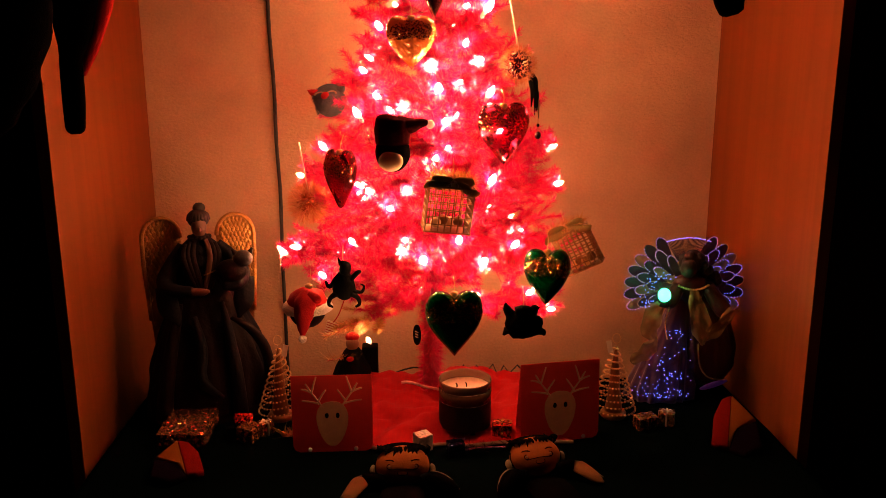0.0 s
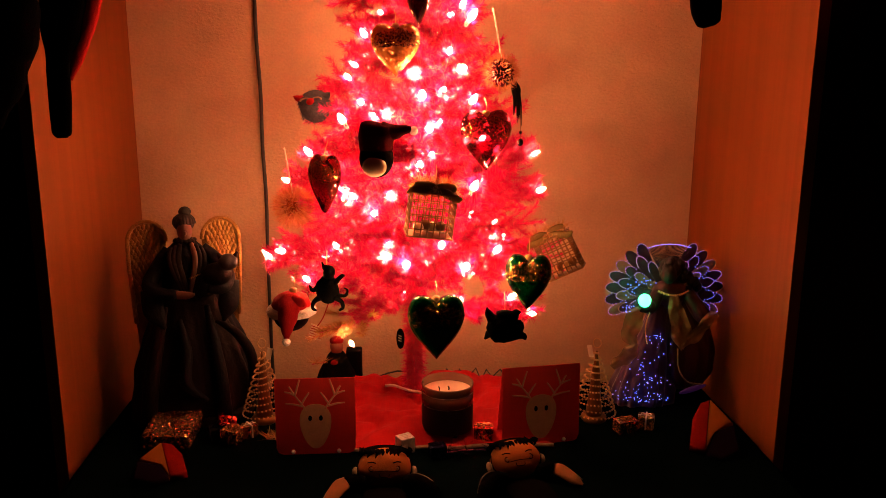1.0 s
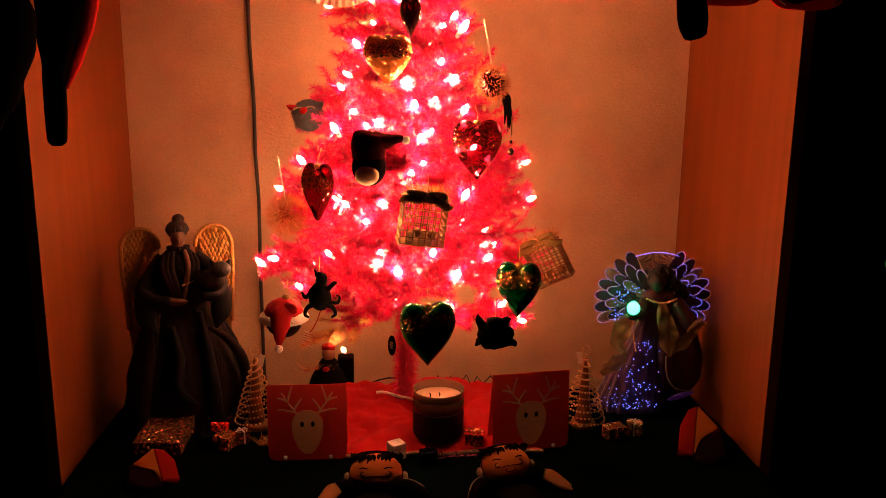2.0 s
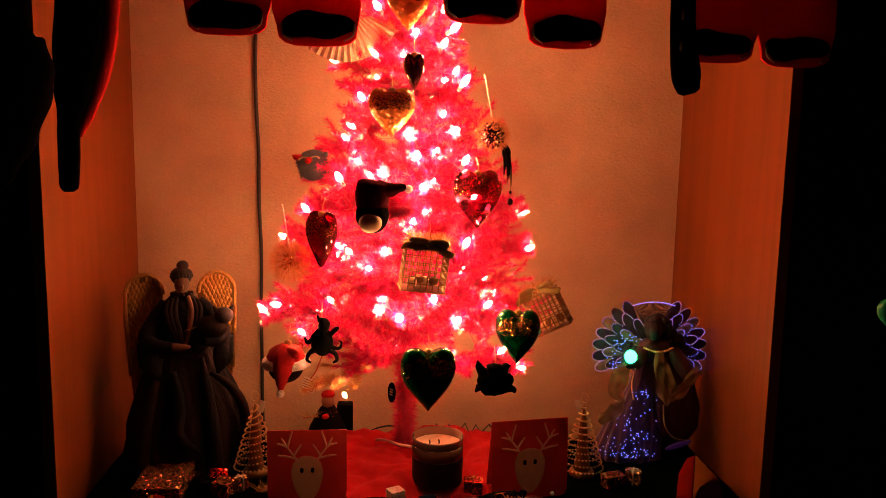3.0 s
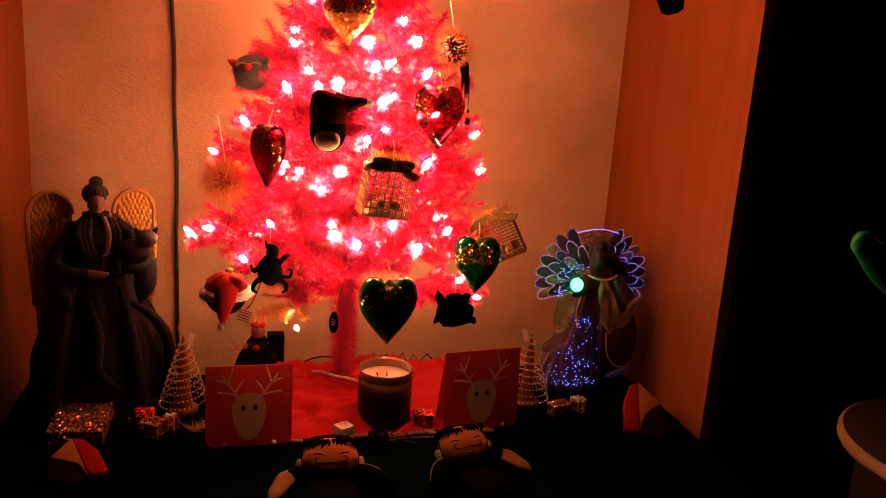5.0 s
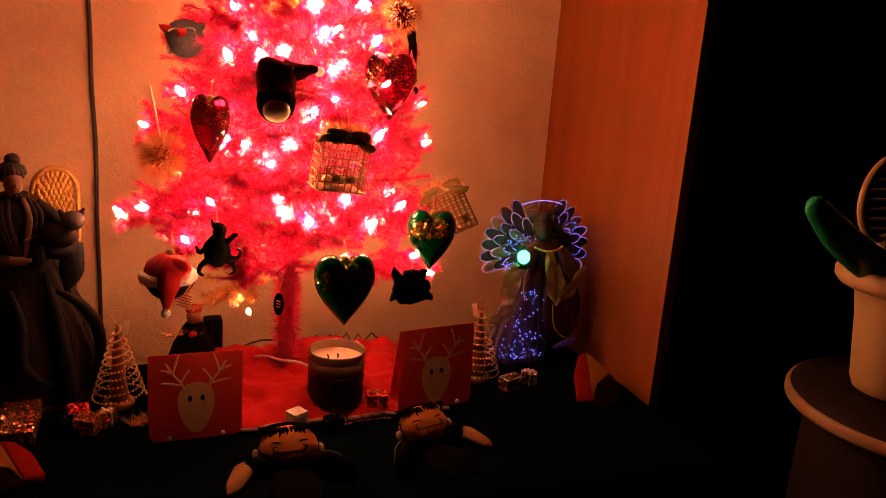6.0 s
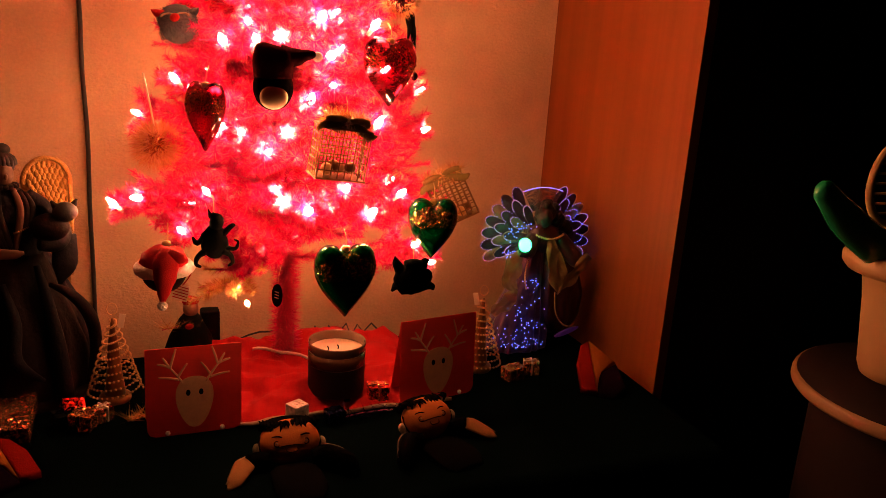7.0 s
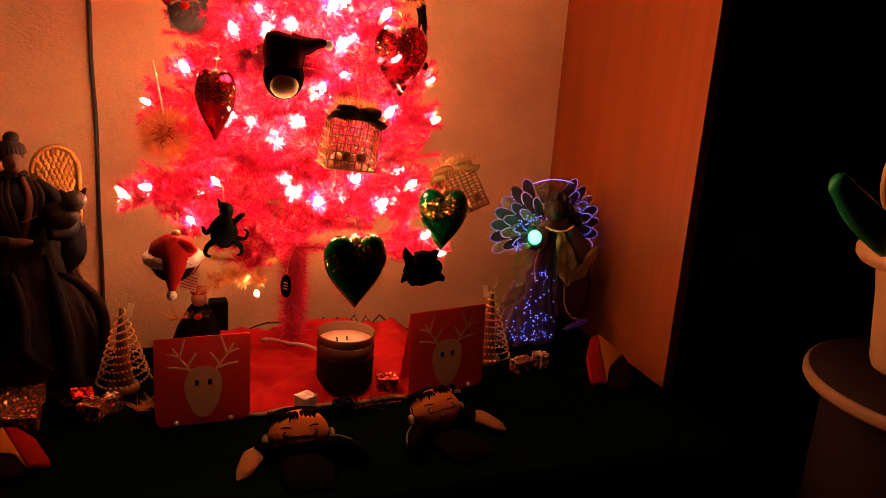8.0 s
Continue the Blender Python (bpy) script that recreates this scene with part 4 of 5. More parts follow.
def fibre_angel():
    """A fibre optic angel: a scalloped fan of feathers, dark hair, organza, lit points; one mesh."""
    rng = random.Random(9)
    bm = bmesh.new()
    # violet skirt that leans aside, maroon cape, bodice
    drape(bm, [(0.072, 0.0), (0.070, 0.03), (0.050, 0.10), (0.030, 0.16), (0.020, 0.215)], mat=0, seg=72, folds=15, depth=0.16, squash=0.72)
    for v in bm.verts:
        v.co.x += -0.050 + 0.16 * v.co.z
    drape(bm, [(0.048, 0.03), (0.066, 0.06), (0.068, 0.11), (0.052, 0.17), (0.032, 0.215), (0.022, 0.24)], at=(0.040, 0.016, 0), mat=1, seg=64, folds=11, depth=0.14, squash=0.8, seed=3.0)
    lathe(bm, [(0.024, 0.205), (0.036, 0.232), (0.032, 0.252), (0.012, 0.262)], 24, mat=1, squash=0.7)
    # dark curled hair round a small dark face
    ball(bm, (0.016, 0.018, 0.020), (-0.008, -0.014, 0.278), mat=3)
    ball(bm, (0.022, 0.022, 0.023), (0.004, 0.002, 0.288), mat=3)
    for k in range(26):
        u = k / 25
        a = radians(-30 + 260 * u)
        ball(bm, (0.008, 0.009, 0.009), (0.004 + 0.020 * math.cos(a) + rng.uniform(-0.002, 0.002), -0.002 + rng.uniform(-0.010, 0.010), 0.283 + 0.021 * math.sin(a)), mat=3, u=10, v=7)
    for k in range(8):
        ball(bm, (0.010, 0.010, 0.012), (0.026 + 0.005 * k, 0.006, 0.272 - 0.003 * k + rng.uniform(-0.006, 0.006)), mat=3, u=10, v=7)
    for k in range(14):
        q = -1 + 2 * k / 13
        ball(bm, (0.0026, 0.0026, 0.0026), (-0.002 + 0.030 * q, -0.040 + 0.008 * q * q, 0.240 + 0.007 * q * q), mat=7, u=7, v=5)
    # sleeves
    tube(bm, [(-0.026, -0.010, 0.236), (-0.048, -0.030, 0.214), (-0.058, -0.045, 0.222)], [0.014, 0.016, 0.008], 10, mat=1)
    tube(bm, [(0.036, -0.006, 0.236), (0.062, -0.026, 0.196), (0.072, -0.040, 0.186)], [0.014, 0.018, 0.012], 12, mat=1)

    def sash(pts, widths, waver):
        """A crinkled strip of gauze along points."""
        line, half = eased([Vector(p) for p in pts], widths, 7)
        rows = []
        for i, (p, w) in enumerate(zip(line, half)):
            d = (line[min(i + 1, len(line) - 1)] - line[max(i - 1, 0)]).normalized()
            side = d.cross(Vector((0, 1, 0))).normalized()
            row = []
            for k in range(7):
                u = -1 + k / 3
                q = p + side * w * u
                row.append(bm.verts.new(q + Vector((0, waver * noise.noise(q * 55) + 0.5 * waver * math.sin(k * 2.1 + i * 0.5), 0.3 * waver * noise.noise(q * 90)))))
            rows.append(row)
        for a, b in zip(rows, rows[1:]):
            for k in range(6):
                bm.faces.new((a[k], a[k + 1], b[k + 1], b[k])).material_index = 4

    sash([(-0.070, -0.046, 0.216), (-0.086, -0.048, 0.190), (-0.092, -0.050, 0.160), (-0.078, -0.052, 0.140)], [0.010, 0.020, 0.018, 0.004], 0.007)
    sash([(-0.078, -0.054, 0.142), (-0.092, -0.054, 0.122), (-0.112, -0.052, 0.104), (-0.126, -0.050, 0.092)], [0.006, 0.017, 0.014, 0.006], 0.007)
    sash([(-0.004, -0.046, 0.240), (0.000, -0.056, 0.205), (0.010, -0.064, 0.165), (0.012, -0.064, 0.132)], [0.010, 0.017, 0.022, 0.004], 0.008)
    sash([(0.012, -0.064, 0.138), (0.032, -0.066, 0.160), (0.056, -0.062, 0.184), (0.080, -0.056, 0.208)], [0.004, 0.014, 0.012, 0.010], 0.007)
    tube(bm, [(0.004, -0.064, 0.135), (0.006, -0.072, 0.095), (0.024, -0.076, 0.068), (0.060, -0.066, 0.058)], 0.0016, 6, mat=4)
    for k in range(20):
        ball(bm, (0.0016, 0.0016, 0.0018), (-0.056 - 0.006 * math.sin(k * 0.16), -0.054, 0.208 - 0.0034 * k), mat=7, u=6, v=4)
    # the fan of feathers, three rows of scallops with lit rims
    cz = 0.228
    for row, (r0, count, size) in enumerate(((0.092, 17, 0.019), (0.075, 13, 0.017), (0.058, 9, 0.015))):
        for k in range(count):
            deg = -22 + 224 * k / (count - 1)
            if 62 < deg < 118:
                continue
            a = radians(deg)
            cx, cy = r0 * 1.14 * math.cos(a), cz + r0 * 1.04 * math.sin(a)
            t = Vector((math.cos(a), 0, math.sin(a)))
            n = Vector((-math.sin(a), 0, math.cos(a)))
            y = 0.030 - 0.007 * row
            pts = []
            for i in range(11):
                b = math.pi * i / 10
                pts.append(Vector((cx, y, cy)) + n * (size * 0.62 * math.cos(b)) + t * (size * 1.15 * math.sin(b)))
            base = [Vector((cx, y, cy)) - t * 0.045 - n * size * 0.35, Vector((cx, y, cy)) - t * 0.045 + n * size * 0.35]
            ring = pts + base
            f = [bm.verts.new(p) for p in ring]
            g = [bm.verts.new(p + Vector((0, 0.003, 0))) for p in ring]
            m = 5 if (k + row) % 4 else 4
            bm.faces.new(f).material_index = m
            bm.faces.new(g[::-1]).material_index = m
            for i in range(len(f)):
                bm.faces.new((f[i], g[i], g[(i + 1) % len(f)], f[(i + 1) % len(f)])).material_index = m
            tube(bm, [p + Vector((0, -0.0006, 0)) for p in pts], 0.0006, 4, mat=7 if rng.random() < 0.6 else 5)
            lit = rng.random() < 0.62
            for p in pts if lit else pts[:4]:
                w = p + Vector((0, -0.0016, 0))
                ball(bm, (0.0008, 0.0008, 0.0008), tuple(w), mat=6 if deg < 62 and rng.random() < 0.5 else 9, u=5, v=4)
    # the clear collar of fibres between the wings
    for k in range(34):
        q = -1 + 2 * k / 33
        top = Vector((0.045 * q, 0.016, 0.334 - 0.008 * q * q))
        tube(bm, [(0.020 * q, 0.018, 0.285), tuple(top)], 0.0007, 4, mat=5)
        ball(bm, (0.0010, 0.0010, 0.0010), tuple(top), mat=6 if k % 3 else 9, u=6, v=4)
    # the lantern and its fibres
    ball(bm, (0.0125, 0.0125, 0.0135), (-0.066, -0.050, 0.233), mat=8)
    ball(bm, (0.014, 0.010, 0.010), (-0.064, -0.044, 0.215), mat=3, u=12, v=8)
    for k in range(40):
        a = radians(rng.uniform(60, 225))
        r = rng.uniform(0.026, 0.046)
        tip = Vector((-0.066 + r * math.cos(a), -0.046 + rng.uniform(-0.01, 0.015), 0.236 + r * math.sin(a)))
        tube(bm, [(-0.066 + 0.012 * math.cos(a), -0.046, 0.236 + 0.012 * math.sin(a)), tuple(tip)], 0.0004, 3, mat=5)
        ball(bm, (0.0011, 0.0011, 0.0011), tuple(tip), mat=6, u=6, v=4)
    # blue light reflected off the brim, put in as a dimly glowing leaf
    ball(bm, (0.030, 0.004, 0.006), (0.040, -0.066, 0.048), pose(0, 0, 0, 0, -18, 0), mat=10, u=14, v=8)
    # lit points on the robe
    for k in range(110):
        z = 0.018 + 0.14 * rng.random() ** 1.9
        r = float(np.interp(z, [0.0, 0.03, 0.10, 0.16], [0.072, 0.070, 0.050, 0.030])) * 1.10
        a = radians(258 + 22 * rng.gauss(0, 1))
        w = rng.choice((0.0007, 0.0009, 0.0012))
        ball(bm, (w, w, w), (-0.050 + 0.16 * z + r * math.cos(a), r * 0.72 * math.sin(a) - 0.003, z), mat=6 if k % 4 else 9, u=6, v=4)
    ob = part("angel_figurine", bm, [M_PURPLE, M_MAROON, M_RESIN_SKIN, M_HAIR, M_ORGANZA, M_FIBRE_WING, M_FIBRE, M_GOLD, M_ORB, M_FIBRE_PURPLE, M_BRIM_SHEEN], crisp=(5,))
    put(ob, pose(0.574, 1.595, TABLE + 0.002), "fibre optic angel with scalloped wings and glowing lantern", "figurine")


fibre_angel()


def dark_figurine():
    bm = bmesh.new()
    lathe(bm, [(0.048, 0.0), (0.050, 0.01), (0.038, 0.05), (0.020, 0.085), (0.012, 0.095)], 24, mat=0, wave=0.1, waves=5)
    ball(bm, (0.014, 0.013, 0.016), (0, -0.004, 0.105), mat=1)
    ball(bm, (0.015, 0.014, 0.010), (0, 0.0, 0.118), mat=2)
    ball(bm, (0.008, 0.005, 0.006), (-0.004, -0.022, 0.076), mat=2)
    box(bm, (0.034, 0.030, 0.095), (0.036, 0.012, 0.048), 0.004, mat=0)
    put(part("dark_figurine", bm, [M_BLACK, M_BROWN_FUR, M_RED_FELT]), pose(-0.118, 1.655, TABLE + 0.003), "small dark figurine in black cloak with red scarf", "figurine")


dark_figurine()


def plush_doll(m, label, hand_side, lean):
    """A felt doll lying on its back with its head propped up; one mesh."""
    bm = bmesh.new()
    ball(bm, (0.053, 0.040, 0.022), (0, 0, 0.022), mat=0, u=30, v=18)
    for v in bm.verts:
        if v.co.y < -0.005:
            v.co.x *= 1 - 5 * (-0.005 - v.co.y)
    ball(bm, (0.051, 0.016, 0.017), (0, 0.030, 0.014), mat=1, u=26, v=14)
    rng = random.Random(14)
    for k in range(16):
        x = -0.046 + 0.0062 * k + rng.uniform(-0.003, 0.003)
        e = rng.uniform(0.015, 0.026) - (0.014 if abs(k - 9) < 2 else 0)
        tube(bm, [(x, 0.040 + rng.uniform(-0.004, 0.004), 0.020), (x + rng.uniform(-0.004, 0.004), 0.031, 0.034), (x + rng.uniform(-0.007, 0.007), e, 0.0435 - 7.5 * x * x)],
             [0.001, 0.005, 0.0008], 7, mat=1, flat=0.5)
    for s in (-1, 1):
        ball(bm, (0.007, 0.010, 0.007), (s * 0.056, -0.006, 0.020), mat=2, u=12, v=8)
        tube(bm, [(s * 0.0005, -0.0085, 0.0437), (s * 0.013, -0.0090, 0.0429), (s * 0.026, -0.0095, 0.0401)], 0.0007, 5, mat=1)
        # eye: a stitched ring with a pale dot
        tube(bm, [(s * 0.025 + 0.0046 * math.cos(a), -0.0040 + 0.0046 * math.sin(a), 0.0410) for a in np.linspace(0, 2 * math.pi, 13)], 0.0009, 5, mat=1)
        ball(bm, (0.0022, 0.0022, 0.0016), (s * 0.025, -0.0036, 0.0412), mat=2, u=8, v=6)
        tube(bm, [(s * 0.016, 0.006, 0.0434), (s * 0.024, 0.0085, 0.0412), (s * 0.032, 0.008, 0.0386)], 0.0012, 5, mat=1)
        tube(bm, [(s * 0.050, 0.014, 0.026), (s * 0.0515, -0.008, 0.025), (s * 0.044, -0.024, 0.024)], 0.0016, 5, mat=1)
    tube(bm, [(0.0095 * math.copysign(abs(math.cos(a)) ** 0.6, math.cos(a)), -0.0160 + 0.0040 * math.sin(a), 0.0417) for a in np.linspace(0, 2 * math.pi, 21)], 0.0008, 5, mat=1)
    bmesh.ops.transform(bm, matrix=pose(0, 0.000, 0.022, lean, 0, 0), verts=bm.verts)
    # body and limbs, in black felt
    tube(bm, [(0, 0.010, 0.004), (0, -0.040, 0.006), (0, -0.070, 0.011), (0, -0.120, 0.014), (0, -0.150, 0.010)], [0.016, 0.030, 0.042, 0.044, 0.030], 18, mat=1, flat=0.22)
    for s in (-1, 1):
        if s == hand_side:
            tube(bm, [(s * 0.036, -0.040, 0.018), (s * 0.058, -0.036, 0.018), (s * 0.072, -0.042, 0.018)], [0.014, 0.017, 0.018], 12, mat=1, flat=0.7)
            tube(bm, [(s * 0.066, -0.036, 0.020), (s * 0.080, -0.048, 0.022), (s * 0.098, -0.076, 0.015), (s * 0.112, -0.090, 0.008)], [0.003, 0.006, 0.005, 0.001], 12, mat=3, flat=2.9)
            tube(bm, [(s * 0.062, -0.022, 0.024), (s * 0.088, -0.042, 0.027), (s * 0.114, -0.082, 0.014)], 0.0013, 5, mat=2)
        else:
            tube(bm, [(s * 0.034, -0.048, 0.018), (s * 0.060, -0.050, 0.020), (s * 0.088, -0.076, 0.018), (s * 0.098, -0.096, 0.012)], [0.016, 0.022, 0.022, 0.010], 12, mat=1, flat=0.7)
            tube(bm, [(s * 0.034, -0.026, 0.026), (s * 0.060, -0.028, 0.030), (s * 0.086, -0.048, 0.030), (s * 0.104, -0.078, 0.022)], 0.0013, 5, mat=2)
    put(part("plush_doll", bm, [M_SKIN_FELT, M_BLACK_FELT, M_CREAM_FELT, M_CUFF]), m, label, "doll", "plush dolls")


plush_doll(pose(-0.012, 1.270, TABLE + 0.002, 4, 0, 0) @ Matrix.Scale(0.87, 4), "plush felt doll in black clothes lying on the cloth", -1, 50)
plush_doll(pose(0.208, 1.284, TABLE + 0.002, 4, 0, 16) @ Matrix.Scale(0.87, 4), "plush felt doll in black clothes, its head tilted", 1, 40)


def patchwork_pad(m, flip):
    """A small padded pad sewn from felt pieces, lying flat."""
    t = thing("patchwork_pad", m, "small padded patchwork pad of tan, red and purple felt", "pad", "patchwork pads")
    pieces = (("tan_piece", M_PAD_TAN, [(0.000, 0.044), (-0.040, 0.004), (0.000, -0.012), (0.016, -0.046)], 0.008),
              ("red_piece", M_PAD_RED, [(0.001, 0.044), (0.017, -0.046), (0.046, -0.040), (0.038, 0.006), (0.020, 0.036)], 0.007),
              ("purple_piece", M_PURPLE_FELT, [(-0.041, 0.003), (-0.046, -0.040), (-0.010, -0.056), (0.015, -0.047), (-0.001, -0.013)], 0.006))
    for name, material, outline, thick in pieces:
        pts = [(flip * x, z) for x, z in outline]
        bm = bmesh.new()
        slab(bm, pts[::-1] if flip > 0 else pts, -thick, thick)
        edges = [e for e in bm.edges if abs(e.verts[0].co.y - e.verts[1].co.y) < 1e-6 and e.verts[0].co.y < 0]
        bmesh.ops.bevel(bm, geom=edges, offset=0.004, segments=3, affect="EDGES", profile=0.5)
        part(name, bm, material, t)
    return t


patchwork_pad(pose(-0.404, 1.330, TABLE + 0.014, -84, 0, 14) @ Matrix.Diagonal((0.95, 1, 1.25, 1)), 1)
patchwork_pad(pose(0.604, 1.392, TABLE + 0.032, -72, 0, -16) @ Matrix.Diagonal((0.95, 1, 1.6, 1)), -1)

# the light string's cord behind the candle
bm = bmesh.new()
zig = []
rng = random.Random(2)
for i in range(8):
    zig.append((-0.09 + 0.02 * i, 1.66, TABLE + 0.028 + 0.0035 * i + 0.003 * math.sin(i * 1.7)))
for i in range(13):
    up = 0.020 * rng.uniform(0.5, 1.2) if i % 2 else -0.006 * rng.uniform(0.2, 1.2)
    zig.append((0.075 + 0.0145 * i + rng.uniform(-0.004, 0.004), 1.655, TABLE + 0.034 + up))
tube(bm, zig, 0.0020, 6)
put(part("light_cord", bm, M_CORD), Matrix(), "dark zigzag cord of the fairy lights", "cord")


# ---- ornaments on the tree ----
def hanger(parent, top, reach=0.03):
    bm = bmesh.new()
    lathe(bm, [(0.006, -0.004), (0.0065, 0.0), (0.0065, 0.005), (0.004, 0.007)], 14, at=(0, 0, top))
    part("cap", bm, M_BRASS_DARK, parent, "brass cap")
    bm = bmesh.new()
    tube(bm, [(0, 0, top + 0.005), (0.001, 0.002, top + reach * 0.6), (0, 0.012, top + reach)], 0.0006, 5)
    part("thread", bm, M_GOLD, parent)


def heart_ornament(at, w, h, d, glass, label, turn=0.0, glitter=True, seed=1):
    t = thing("heart_ornament", pose(*at, 0, 0, turn), label, "ornament", "heart ornaments")
    bm = bmesh.new()
    heart(bm, w, h, d)
    body = part("heart", bm, glass, t)
    hanger(t, 0.0)
    if glitter:
        rng = random.Random(seed)
        bm = bmesh.new()
        for k in range(640):
            a = rng.uniform(0, 2 * math.pi)
            q = rng.uniform(0, 1) ** 0.6
            x, z = 0.48 * w * math.cos(a) * q, -h * 0.16 + 0.17 * h * math.sin(a) * q - 0.10 * h * abs(math.cos(a)) * q
            hit, place, normal, _ = body.ray_cast(Vector((x, -0.2, z)), Vector((0, 1, 0)))
            if hit:
                m = Matrix.Translation(place) @ normal.to_track_quat("Z", "Y").to_matrix().to_4x4()
                m = m @ pose(0, 0, 0, rng.uniform(-35, 35), rng.uniform(-35, 35), rng.uniform(0, 90))
                s = rng.uniform(0.0009, 0.0024)
                box(bm, (s, s, 0.0007), turn=m)
        tagged(part("glitter", bm, M_GOLD_GLITTER, t, smooth=False), "gold glitter", kind="stuff")
    return t


heart_ornament((0.076, 1.297, 1.063), 0.104, 0.118, 0.050, M_GREEN_GLASS, "dark green glass heart ornament with gold glitter", 4, seed=1)
heart_ornament((0.242, 1.375, 1.114), 0.088, 0.108, 0.045, M_GREEN_GLASS, "green glass heart ornament beside the wire cage", -12, seed=2)
heart_ornament((0.166, 1.405, 1.362), 0.100, 0.110, 0.045, M_RED_GLASS, "red glass heart ornament with glitter", 15, seed=3)
heart_ornament((-0.112, 1.402, 1.286), 0.064, 0.106, 0.045, M_RED_GLASS, "slim red glass heart ornament turned sideways", -30, seed=4)
heart_ornament((0.050, 1.440, 1.570), 0.042, 0.072, 0.034, M_DARK_GLASS, "small dark red drop-shaped heart ornament", 0, False)
heart_ornament((0.011, 1.418, 1.506), 0.092, 0.092, 0.042, M_AMBER, "amber gold glitter heart ornament", 10, seed=6)
heart_ornament((0.040, 1.480, 1.705), 0.088, 0.100, 0.040, M_AMBER, "gold glitter heart ornament near the top", 0, seed=7)


def cage_ornament(at, w, h, d, m, label):
    t = thing("cage_ornament", pose(*at) @ m, label, "ornament", "gold cage ornaments")
    for s in (-1, 1):
        bm = bmesh.new()
        y = s * d / 2
        for k in range(8):
            x = -w / 2 + w * k / 7
            tube(bm, [(x, y, -h), (x, y, 0)], 0.0011, 5)
        for k in range(7):
            z = -h * k / 6
            tube(bm, [(-w / 2, y + 0.001, z), (w / 2, y + 0.001, z)], 0.0011, 5)
        part("grille", bm, M_BRASS_DARK, t)
        bm = bmesh.new()
        x = s * w / 2
        for k in range(5):
            tube(bm, [(x, -d / 2 + d * k / 4, -h), (x, -d / 2 + d * k / 4, 0)], 0.0011, 5)
        for k in range(7):
            tube(bm, [(x, -d / 2, -h * k / 6), (x, d / 2, -h * k / 6)], 0.0011, 5)
        part("grille", bm, M_BRASS_DARK, t)
        bm = bmesh.new()
        box(bm, (w + 0.004, d + 0.004, 0.003), (0, 0, 0 if s > 0 else -h), 0.001)
        part("plate", bm, M_BRASS_DARK, t)
    rng = random.Random(int(abs(at[0]) * 1000))
    for k in range(4):
        bm = bmesh.new()
        ball(bm, (0.009, 0.009, 0.009), (-w * 0.25 + w * 0.17 * k, rng.uniform(-0.008, 0.008), -h + 0.012 + 0.004 * (k % 2)), u=12, v=8)
        part("bauble", bm, M_BRASS_DARK if k % 2 else M_GOLD, t)
    for s in (-1, 1):
        bm = bmesh.new()
        tube(bm, [(0, -0.012, 0.010), (s * 0.014, -0.016, 0.014), (s * 0.030, -0.014, 0.011), (s * 0.025, -0.014, 0.004), (s * 0.010, -0.014, 0.003), (0, -0.012, 0.010)],
             [0.003, 0.005, 0.006, 0.005, 0.004, 0.003], 8, flat=0.45)
        part("bow_loop", bm, M_BOW, t)
        bm = bmesh.new()
        tube(bm, [(0, -0.014, 0.008), (s * 0.016, -0.018, 0.002), (s * 0.036, -0.020, 0.004 - 0.010 * (s > 0)), (s * 0.046, -0.018, -0.004)], [0.003, 0.007, 0.006, 0.002], 8, flat=0.3)
        part("bow_tail", bm, M_BOW, t)

    def root(r):
        a = r.uniform(0, 2 * math.pi)
        return Vector((r.uniform(-0.03, 0.03), -0.010 + r.uniform(-0.006, 0.006), 0.010)), Vector((math.cos(a), math.sin(a) * 0.5, math.sin(a)))

    tagged(shared("tinsel", strands("tinsel", 800, root, 0.026, 0.0009, M_GOLD_NEEDLE, rng), t, Matrix()), kind="stuff")
    hanger(t, 0.012)
    return t


cage_ornament((0.072, 1.315, 1.243), 0.074, 0.074, 0.040, pose(0, 0, 0, 4, 7, 6), "gold wire cage ornament with bow and baubles")
cage_ornament((0.300, 1.480, 1.130), 0.066, 0.074, 0.036, pose(0, 0, 0, 0, -28, -20), "gold wire cage ornament hanging askew")


def fluffy_ball(at, r, core, fluff, length, count, label, seed):
    rng = random.Random(seed)
    t = thing("fluffy_bauble", pose(*at), label, "ornament")
    bm = bmesh.new()
    ball(bm, (r, r, r), u=24, v=16)
    part("bauble", bm, core, t)

    def root(q):
        d = Vector((q.gauss(0, 1), q.gauss(0, 1) * 0.8, q.gauss(0, 1))).normalized()
        return d * r * 0.95, d + Vector((q.uniform(-0.6, 0.6), q.uniform(-0.6, 0.6), q.uniform(-0.6, 0.6)))

    tagged(shared("fluff", strands("fluff", count, root, length, 0.0006, fluff, rng), t, Matrix()), kind="stuff")
    bm = bmesh.new()
    tube(bm, [(0, 0, r), (-0.006, 0.004, r + 0.04), (-0.014, 0.012, r + 0.085)], 0.0016, 5)
    part("ribbon", bm, M_PAPER, t, "pale hanging ribbon")


fluffy_ball((-0.179, 1.486, 1.188), 0.023, M_COPPER_FOIL, M_PINK_FLUFF, 0.028, 2400, "sparkling amber bauble in a fuzz of tinsel", 21)
fluffy_ball((0.197, 1.465, 1.432), 0.026, M_DARK_GLASS, M_PINK_FLUFF, 0.016, 1300, "brown bauble with a fur fringe", 22)


